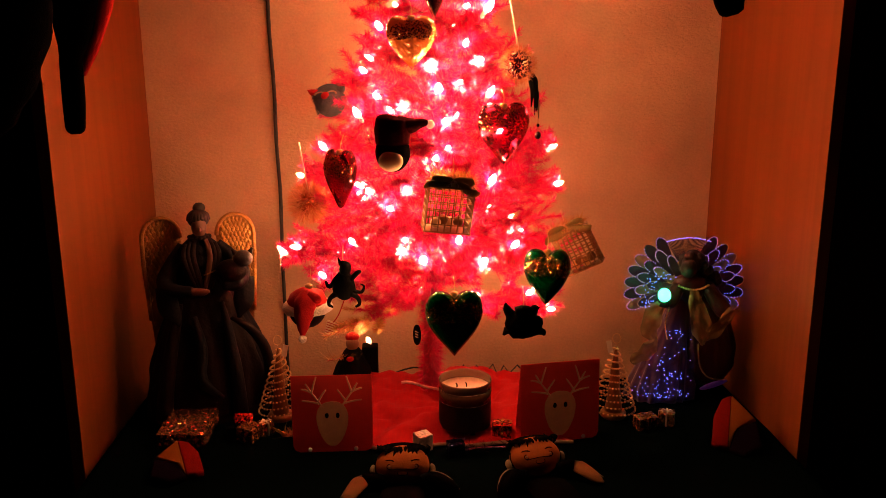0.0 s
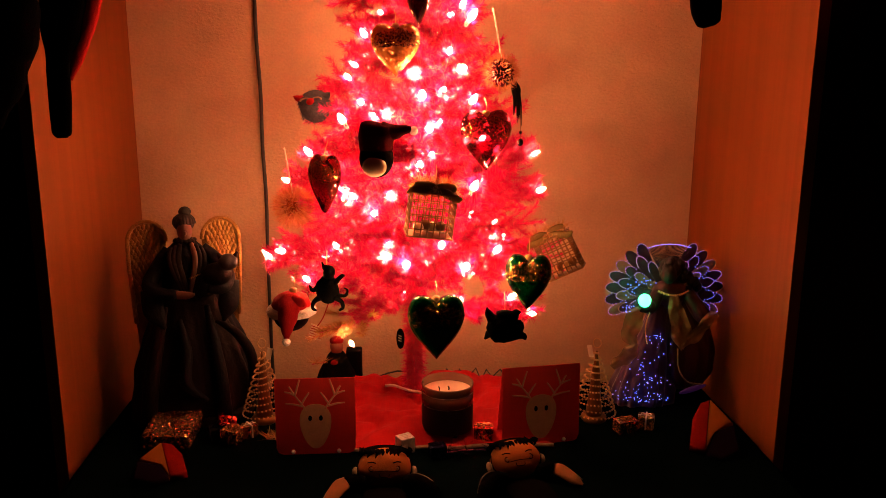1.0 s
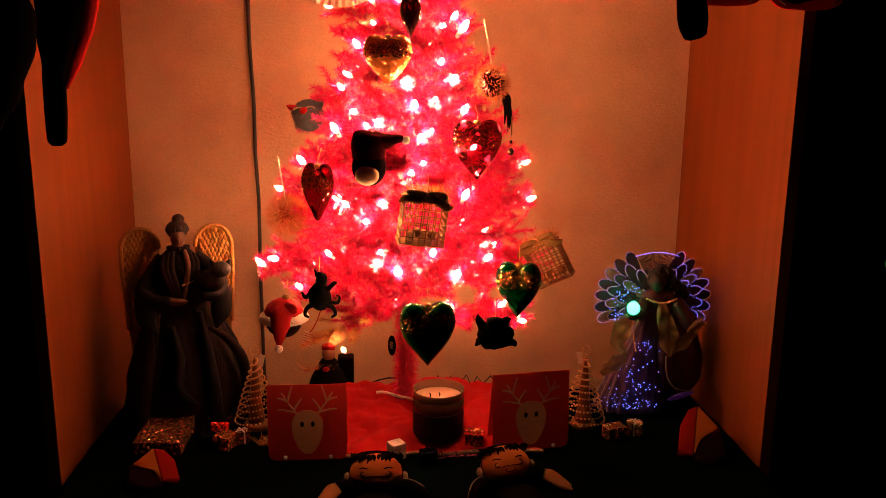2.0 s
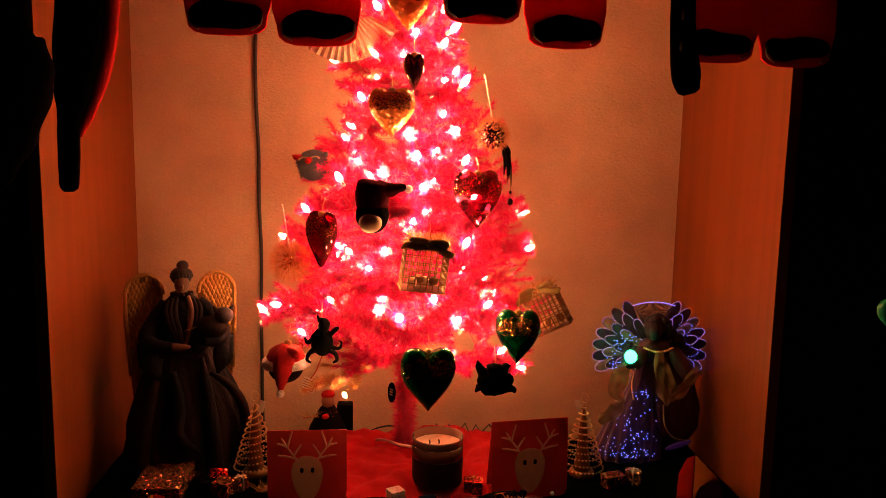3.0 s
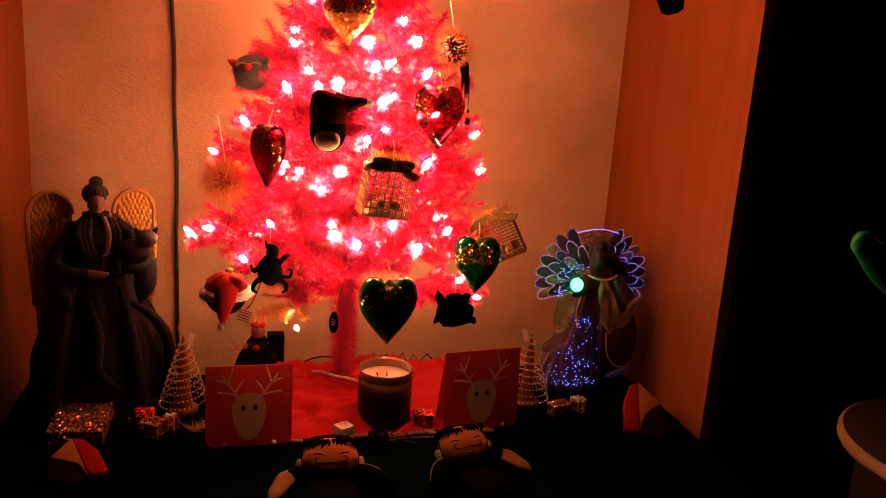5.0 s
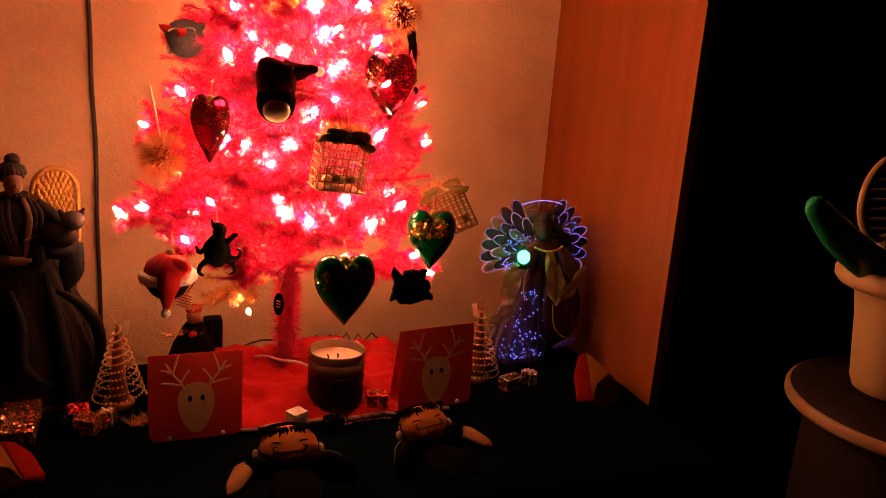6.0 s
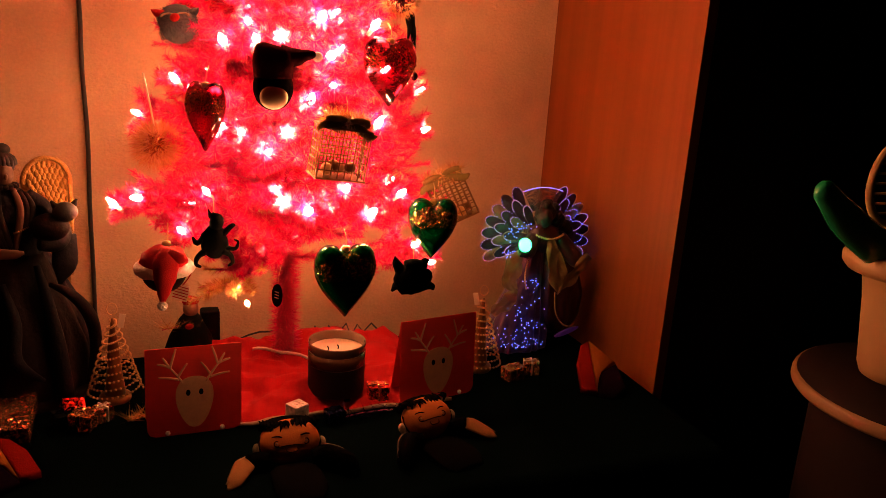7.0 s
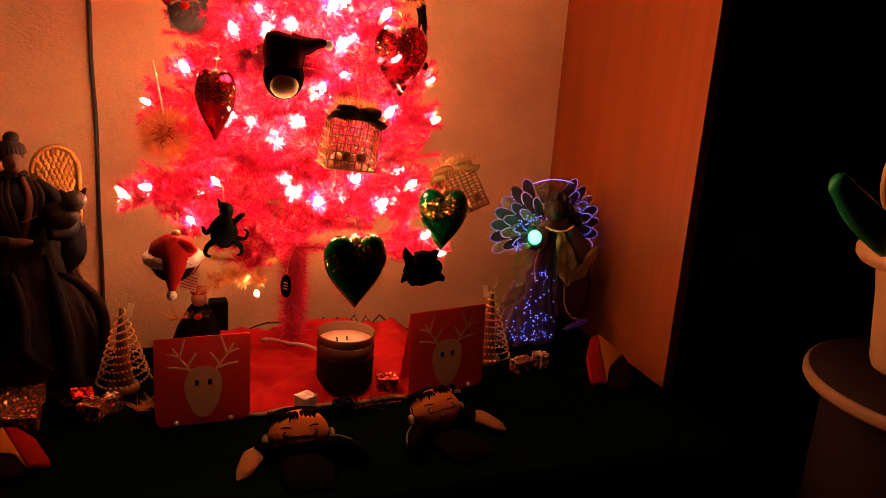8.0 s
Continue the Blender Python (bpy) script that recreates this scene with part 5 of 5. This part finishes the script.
def feather_charm():
    t = thing("feather_charm", pose(0.224, 1.510, 1.422), "black feather charm with hanging bead", "ornament")
    for k, (dx, ln, r) in enumerate(((0.0, 0.050, 0.009), (0.006, 0.074, 0.005), (-0.004, 0.066, 0.004), (0.010, 0.086, 0.003), (0.002, 0.080, 0.003))):
        bm = bmesh.new()
        tube(bm, [(0, -0.002 * k, 0), (0.008 + dx * 0.6, -0.002 * k, -ln * 0.45), (0.008 + dx, -0.002 * k, -ln)], [0.003, r, 0.001], 8, flat=0.3)
        part("feather", bm, M_BLACK, t)
    bm = bmesh.new()
    tube(bm, [(0.016, -0.012, -0.05), (0.016, -0.013, -0.11)], 0.0006, 5)
    part("chain", bm, M_BRASS_DARK, t)
    for z, r in ((-0.098, 0.003), (-0.116, 0.0062)):
        bm = bmesh.new()
        ball(bm, (r, r, r * 1.2), (0.016, -0.013, z), u=12, v=8)
        part("bead", bm, M_DARK_GLASS, t)


feather_charm()


def owl_ornament():
    t = thing("owl_ornament", pose(-0.134, 1.548, 1.350, 34, -6, -12) @ Matrix.Scale(0.84, 4), "grey felt owl ornament sitting on a branch", "ornament")
    bm = bmesh.new()
    lathe(bm, [(0.024, 0.0), (0.030, 0.008), (0.034, 0.030), (0.033, 0.044), (0.026, 0.052), (0.010, 0.054)], 26)
    part("body", bm, M_GREY_FUR, t)

    def root(r):
        a, z = r.uniform(0, 2 * math.pi), r.uniform(0.004, 0.05)
        d = Vector((math.cos(a), math.sin(a), r.uniform(-1.2, 0.2)))
        return Vector((math.cos(a) * 0.031, math.sin(a) * 0.031, z)), d

    tagged(shared("fuzz", strands("fuzz", 1500, root, 0.010, 0.0005, M_GREY_FUR, random.Random(8)), t, Matrix()), kind="stuff")
    for s in (-1, 1):
        bm = bmesh.new()
        tube(bm, [(s * 0.024, 0.004, 0.044), (s * 0.034, 0.003, 0.050), (s * 0.042, 0.002, 0.058)], [0.010, 0.007, 0.001], 10)
        part("ear_tuft", bm, M_GREY_FUR if s > 0 else M_RED_FELT, t)
        bm = bmesh.new()
        tube(bm, [(s * 0.013 + 0.011 * math.cos(a), -0.014 + 0.008 * math.sin(a), 0.0535) for a in np.linspace(0, math.pi, 9)], 0.002, 6)
        part("brow", bm, M_CREAM_FELT, t)
    bm = bmesh.new()
    ball(bm, (0.009, 0.011, 0.006), (0, -0.018, 0.053), u=12, v=8)
    part("beak", bm, M_RED_FELT, t)


owl_ornament()


def hat_ornament():
    """A dark round bird in a drooping hat."""
    t = thing("bird_ornament", pose(-0.022, 1.362, 1.266), "black bird ornament in a drooping dark red hat", "ornament")
    bm = bmesh.new()
    ball(bm, (0.029, 0.027, 0.033), (0, 0, 0.026), u=24, v=16)
    part("body", bm, M_BLACK_FELT, t)
    bm = bmesh.new()
    ball(bm, (0.020, 0.008, 0.017), (-0.003, -0.023, 0.014), u=20, v=12)
    part("belly", bm, M_WAX, t, "shiny cream belly")
    bm = bmesh.new()
    tube(bm, [(0, 0, 0.040), (0, 0, 0.062), (0.0, 0, 0.080), (0.001, 0, 0.086)], [0.028, 0.030, 0.027, 0.012], 18)
    tube(bm, [(0.010, -0.002, 0.070), (0.030, -0.006, 0.070), (0.046, -0.008, 0.074), (0.058, -0.008, 0.075)], [0.018, 0.013, 0.008, 0.005], 12)
    hat = part("hat", bm, M_DARK_FELT, t, "dark red felt hat")
    bm = bmesh.new()
    ball(bm, (0.0075, 0.0075, 0.0075), (0.062, -0.006, 0.072), u=14, v=10)
    part("pompom", bm, M_WHITE_FUR, hat)


hat_ornament()


def hat_ball():
    t = thing("ball_ornament", pose(-0.176, 1.388, 1.016, 0, 6, 0) @ Matrix.Scale(1.06, 4), "round dark ball ornament in a drooping red hat", "ornament")
    bm = bmesh.new()
    ball(bm, (0.031, 0.031, 0.031), u=26, v=18)
    part("ball", bm, M_BROWN_ROBE, t)
    bm = bmesh.new()
    lathe(bm, [(0.0315, 0.004), (0.0335, 0.010), (0.031, 0.020), (0.022, 0.031), (0.008, 0.036)], 26)
    for v in bm.verts:
        v.co += v.co.normalized() * 0.003 * noise.noise(v.co * 60)
    # the hat's end folds over the front and hangs down to the pompom
    tube(bm, [(0.004, -0.014, 0.033), (-0.001, -0.033, 0.018), (-0.001, -0.040, 0.002), (-0.001, -0.040, -0.016), (-0.001, -0.035, -0.034)], [0.013, 0.018, 0.016, 0.010, 0.004], 16, flat=0.5)
    tube(bm, [(0.004, -0.020, 0.030), (0.016, -0.026, 0.027), (0.023, -0.026, 0.023)], [0.009, 0.009, 0.004], 12)
    hat = part("hat", bm, M_RED_FELT, t, "red felt hat")
    bm = bmesh.new()
    ball(bm, (0.007, 0.007, 0.007), (-0.001, -0.036, -0.040), u=14, v=10)
    part("pompom", bm, M_WHITE_FUR, hat)
    bm = bmesh.new()
    tube(bm, [(0.033 * math.cos(a), 0.032 * math.sin(a), 0.004 + 0.004 * math.cos(a)) for a in np.linspace(0, 2 * math.pi, 41)], 0.0085, 12)
    for v in bm.verts:
        v.co += Vector((v.co.x, v.co.y, 0)).normalized() * 0.003 * noise.noise(v.co * 140) + Vector((0, 0, 0.002 * noise.noise(v.co * 170)))
    part("fleece", bm, M_WHITE_FUR, t, "white fleece brim")
    hanger(t, 0.036)


hat_ball()


def black_charm(at, kind):
    t = thing("metal_charm", pose(*at), "black metal charm hanging below a branch", "ornament", "black charms")

    def limb(name, pts, radii, flat=1.0):
        b = bmesh.new()
        tube(b, pts, radii, 8, flat=flat)
        part(name, b, M_BLACK, t)

    bm = bmesh.new()
    if kind == "lizard":
        ball(bm, (0.019, 0.008, 0.026), (0, 0, -0.040), u=18, v=12)
        for v in bm.verts:
            v.co.x += 0.004 * noise.noise(v.co * 90)
        part("charm_body", bm, M_BLACK, t)
        limb("charm_head", [(0.002, 0, -0.020), (0.003, 0, -0.008), (-0.004, 0, 0.001)], [0.009, 0.011, 0.004])
        limb("ear", [(-0.004, 0, -0.004), (-0.008, 0, 0.008)], [0.004, 0.001])
        for s in (-1, 1):
            limb("arm", [(s * 0.012, 0, -0.030), (s * 0.024, 0, -0.030 + 0.012 * s), (s * 0.030, 0, -0.024 + 0.008 * s)], [0.005, 0.004, 0.002])
            limb("leg", [(s * 0.012, 0, -0.054), (s * 0.023, 0, -0.062), (s * 0.026, 0, -0.073), (s * 0.019, 0, -0.078)], [0.006, 0.004, 0.003, 0.002])
        limb("tail", [(0.016, 0, -0.050), (0.030, 0, -0.052), (0.034, 0, -0.042), (0.028, 0, -0.038)], [0.004, 0.003, 0.002, 0.001])
    else:
        ball(bm, (0.032, 0.008, 0.027), (0, 0, -0.035), u=20, v=12)
        for v in bm.verts:
            v.co.x += 0.006 * noise.noise(v.co * 70)
            v.co.z += 0.005 * noise.noise(v.co * 80)
        part("charm_body", bm, M_BLACK, t)
        limb("ear", [(-0.020, 0, -0.020), (-0.028, 0, -0.008), (-0.031, 0, 0.004)], [0.010, 0.007, 0.001], 0.5)
        limb("ear", [(0.014, 0, -0.016), (0.020, 0, -0.008), (0.028, 0, -0.006)], [0.010, 0.008, 0.001], 0.5)
        limb("paw", [(0.024, 0, -0.046), (0.034, 0, -0.050), (0.037, 0, -0.056)], [0.009, 0.006, 0.002], 0.5)
        limb("paw", [(-0.026, 0, -0.044), (-0.034, 0, -0.054)], [0.008, 0.002], 0.5)
        limb("brow", [(-0.014, 0, -0.012), (0, 0, -0.010), (0.014, 0, -0.013)], [0.008, 0.009, 0.008], 0.7)
    bm = bmesh.new()
    tube(bm, [(0, 0, -0.004), (0, 0.002, 0.014), (0, 0.012, 0.026)], 0.0008, 5)
    part("thread", bm, M_GOLD, t)


black_charm((-0.108, 1.345, 1.110), "lizard")
black_charm((0.196, 1.330, 1.036), "mask")


def paper_tag():
    t = thing("oval_tag", pose(0.018, 1.520, 0.942, 0, 4, -50) @ Matrix.Scale(0.88, 4), "dark oval tag with pale print", "tag")
    bm = bmesh.new()
    slab(bm, oval(0.013, 0.024, 0, -0.026), -0.001, 0.001)
    part("plate", bm, M_BLACK, t, smooth=False)
    for k in range(3):
        bm = bmesh.new()
        box(bm, (0.010, 0.0006, 0.002), (0, -0.0013, -0.019 - 0.006 * k))
        part("print_bar", bm, M_PAPER, t, smooth=False)
    bm = bmesh.new()
    tube(bm, [(0, 0, -0.003), (0, 0.002, 0.020), (0, 0.01, 0.05)], 0.0006, 5)
    part("thread", bm, M_GOLD, t)
    t = thing("striped_tag", pose(-0.142, 1.500, 0.955, 0, 14, -20), "pale paper tag with red stripes", "tag")
    bm = bmesh.new()
    box(bm, (0.026, 0.001, 0.028), (0, 0, -0.014), 0.0003)
    part("plate", bm, M_PAPER, t, smooth=False)
    for k in range(5):
        bm = bmesh.new()
        box(bm, (0.024, 0.0006, 0.0014), (0, -0.001, -0.004 - 0.005 * k))
        part("print_bar", bm, M_RED_FELT, t, smooth=False)
    bm = bmesh.new()
    tube(bm, [(0.0, 0, -0.001), (0.008, 0, 0.020), (0.012, 0.004, 0.060)], 0.0012, 5)
    part("thread", bm, M_RED_FELT, t)


paper_tag()


def paper_fan():
    """A pleated ivory fan, opened downwards."""
    t = thing("paper_fan", pose(-0.078, 1.535, 1.672, 0, 8, 0), "open pleated ivory paper fan", "fan")
    bm = bmesh.new()
    n, r0, r1 = 40, 0.018, 0.108
    inner, outer = [], []
    for i in range(n + 1):
        a = radians(198 + 144 * i / n)
        y = 0.0025 * (1 if i % 2 else -1)
        inner.append(bm.verts.new((r0 * math.cos(a), y * 0.3, r0 * math.sin(a))))
        outer.append(bm.verts.new((r1 * math.cos(a), y, r1 * math.sin(a))))
    for i in range(n):
        bm.faces.new((inner[i], inner[i + 1], outer[i + 1], outer[i]))
    leaf = part("leaf", bm, M_PAPER, t, smooth=False)
    so = leaf.modifiers.new("thick", "SOLIDIFY")
    so.thickness = 0.0006
    for i in range(0, n + 1, 2):
        a = radians(198 + 144 * i / n)
        bm = bmesh.new()
        tube(bm, [(0, -0.004, 0), (0.112 * math.cos(a), -0.004, 0.112 * math.sin(a))], [0.0012, 0.0008], 5)
        part("rib", bm, M_GOLD, t)


paper_fan()


# ---- hanging along the front of the niche ----
def santa_trousers(x, z, w, label, turn=0.0, drop=(0.0, 0.0)):
    """Thin red felt trousers with black boots, hung by the waist."""
    t = thing("felt_trousers", pose(x, 1.27, z, 0, 0, turn), label, "decoration", "felt trousers garland")
    for s in (-1, 1):
        d = drop[0] if s < 0 else drop[1]
        # one flat leg with a rounded foot
        outline = [(0.000, 0.46), (0.000, 0.055)]
        for k in range(9):
            a = math.pi * k / 8
            cx, rx, rz = 0.262 * w, 0.235 * w, 0.030
            q = math.cos(a)
            outline.append((cx - rx * math.copysign(abs(q) ** 0.6, q), rz - rz * math.sin(a) ** 0.6))
        outline += [(0.515 * w, 0.06), (0.500 * w, 0.18), (0.44 * w, 0.34), (0.40 * w, 0.46)]
        pts = [(s * px, pz + (d if pz < 0.07 else 0)) for px, pz in outline]
        bm = bmesh.new()
        slab(bm, pts if s > 0 else pts[::-1], -0.004, 0.004)
        leg = part("leg", bm, M_THIN_FELT, t, smooth=False)
        leg.location.y = 0.001 * s
        # the boot, a dark padded band above the sole
        bm = bmesh.new()
        ball(bm, (w * 0.205, 0.012, 0.021), (s * w * 0.268, 0, 0.031 + d), u=24, v=12)
        for v in bm.verts:
            u = (v.co.x - s * w * 0.268) / (w * 0.205)
            v.co.x = s * w * 0.268 + w * 0.228 * math.copysign(abs(u) ** 0.55, u)
            v.co.z += 0.010 * noise.noise(v.co * 22 + Vector((x * 9, 0, s)))
        boot = part("boot", bm, M_BLACK_FELT, leg, "black felt boot")
        for e in (-1, 1):
            bm = bmesh.new()
            tube(bm, [(w * (s * 0.268 + e * 0.212), -0.006, 0.034 + d), (w * (s * 0.268 + e * 0.205), -0.007, 0.018 + d), (w * (s * 0.268 + e * 0.150), -0.007, 0.008 + d)], 0.0016, 6)
            part("trim", bm, M_CREAM_FELT, leg, "pale trim")
    bm = bmesh.new()
    tube(bm, [(0, 0, 0.55), (0, 0, 0.50), (0, 0, 0.45)], [w * 0.38, w * 0.40, w * 0.41], 24, flat=0.12)
    part("waistband", bm, M_BLACK_FELT, t)
    return t


santa_trousers(-0.178, 1.566, 0.268, "red felt trousers with black boots, hung from a cord", -4, (0.014, 0.0))
santa_trousers(0.218, 1.573, 0.262, "red felt trousers with black boots and pale soles", 4, (0.034, 0.0))
santa_trousers(0.603, 1.552, 0.252, "red felt trousers with black boots beside a belt", 0, (0.004, 0.0))


def belt_end():
    t = thing("belt_end", pose(0.480, 1.262, 1.505), "black felt belt end with pale eyelets", "belt")
    bm = bmesh.new()
    tube(bm, [(0.012, 0, 0.0), (0.010, 0, 0.008), (0.004, 0, 0.035), (-0.006, 0, 0.12), (-0.008, 0, 0.30), (-0.006, 0, 0.60)], [0.010, 0.020, 0.025, 0.021, 0.020, 0.020], 14, flat=0.22)
    part("strap", bm, M_BLACK_FELT, t)
    for z in (0.075, 0.125):
        bm = bmesh.new()
        ball(bm, (0.003, 0.002, 0.009), (-0.008, -0.0055, z), u=10, v=8)
        part("eyelet", bm, M_CREAM_FELT, t)


belt_end()


def felt_stocking():
    t = thing("felt_stocking", pose(-0.510, 1.305, 1.330), "long black felt sleeve with red lining", "stocking")
    bm = bmesh.new()
    tube(bm, [(0.0, 0, 0.0), (0.0, 0, 0.012), (0.002, 0, 0.06), (0.004, 0, 0.115), (0.014, 0, 0.17), (0.024, 0, 0.24), (0.034, 0, 0.36), (0.05, 0, 0.80)],
         [0.008, 0.016, 0.018, 0.018, 0.032, 0.040, 0.040, 0.042], 16, flat=0.35)
    part("sleeve", bm, M_BLACK_FELT, t)
    bm = bmesh.new()
    tube(bm, [(0.016, 0.006, 0.09), (0.036, 0.006, 0.14), (0.058, 0.006, 0.21), (0.074, 0.006, 0.34), (0.093, 0.006, 0.78)], [0.006, 0.014, 0.018, 0.018, 0.018], 10, flat=0.5)
    part("lining", bm, M_RED_FELT, t, "red felt lining")
    t = thing("felt_coat", pose(-0.605, 1.255, 1.33), "dark felt coat hanging at the niche's edge", "coat")
    bm = bmesh.new()
    tube(bm, [(0, 0, 0.0), (0, 0, 0.03), (0, 0, 0.085), (0, 0, 0.15), (0, 0, 0.19), (0, 0, 0.235), (0, 0, 0.29), (0, 0, 0.77)],
         [0.004, 0.035, 0.070, 0.096, 0.101, 0.088, 0.066, 0.055], 20, flat=0.3)
    part("coat_body", bm, M_BLACK_FELT, t)


felt_stocking()

# the cord on which the felt things hang
bm = bmesh.new()
tube(bm, [(-0.66 + 0.07 * i, 1.27, 2.10 - 0.012 * math.sin(i * 1.1)) for i in range(21)], 0.003, 6)
put(part("hanging_cord", bm, M_CORD), Matrix(), "dark cord stretched across the niche front", "cord", kind="structure")


# ---- beside the niche ----
def pot_and_stool():
    t = thing("round_stool", pose(0.980, 0.998, 0) @ Matrix.Diagonal((0.850, 0.850, 1.008, 1)), "round drum stool with brown top and tan rim", "stool")
    bm = bmesh.new()
    lathe(bm, [(0.185, 0.0), (0.195, 0.02), (0.205, 0.4), (0.202, 0.83), (0.200, 0.846)], 48)
    part("drum", bm, M_STOOL, t)
    bm = bmesh.new()
    lathe(bm, [(0.205, 0.844), (0.242, 0.845), (0.246, 0.850), (0.246, 0.860), (0.243, 0.865), (0.236, 0.866)], 56)
    part("rim", bm, M_STOOL_EDGE, t, "tan rounded rim")
    bm = bmesh.new()
    lathe(bm, [(0.238, 0.862), (0.237, 0.868), (0.10, 0.8685), (0.004, 0.869)], 48)
    part("top", bm, M_STOOL, t)
    t = thing("utensil_pot", pose(0.954, 1.046, 0.8765) @ Matrix.Diagonal((1, 1, 1.095, 1)), "cream plastic pot with thick rolled rim", "pot")
    bm = bmesh.new()
    lathe(bm, [(0.046, 0.0), (0.054, 0.004), (0.060, 0.018), (0.072, 0.12), (0.080, 0.160), (0.084, 0.166), (0.106, 0.166), (0.113, 0.174), (0.114, 0.184),
               (0.108, 0.194), (0.098, 0.197), (0.090, 0.190), (0.074, 0.150), (0.050, 0.012), (0.002, 0.010)], 48)
    part("pot_body", bm, M_POT, t)
    t = thing("green_leaf", pose(0.956, 1.048, 0.880), "thick glossy green leaf standing in the pot", "leaf")
    bm = bmesh.new()
    tube(bm, [(0.004, 0.0, 0.02), (0.030, 0.004, 0.12), (-0.010, 0.005, 0.182), (-0.080, 0.005, 0.216), (-0.165, 0.005, 0.266), (-0.222, 0.005, 0.312), (-0.236, 0.005, 0.324)],
         [0.014, 0.024, 0.030, 0.031, 0.028, 0.020, 0.010], 18, flat=0.7)
    part("blade", bm, M_LEAF, t)
    t = thing("slotted_spatula", pose(0.990, 1.047, 0.888), "cream slotted spatula standing in the pot", "spatula")
    bm = bmesh.new()
    n = 40
    ring = []
    for i in range(n):
        a = 2 * math.pi * i / n
        ring.append((-0.088 + 0.054 * math.cos(a), 0.03, 0.313 + 0.066 * math.sin(a)))
    tube(bm, ring + ring[:1], 0.0065, 10)
    part("frame", bm, M_POT, t)
    for k in range(7):
        z = 0.313 - 0.048 + 0.016 * k
        half = 0.050 * math.sqrt(max(0.05, 1 - ((z - 0.313) / 0.066) ** 2))
        bm = bmesh.new()
        tube(bm, [(-0.088 - half, 0.03, z), (-0.088 + half, 0.03, z)], 0.0022, 6)
        part("slat", bm, M_POT, t)
    bm = bmesh.new()
    tube(bm, [(-0.020, 0.022, 0.004), (-0.050, 0.027, 0.14), (-0.080, 0.03, 0.248)], [0.008, 0.008, 0.009], 10)
    part("handle", bm, M_POT, t)


pot_and_stool()
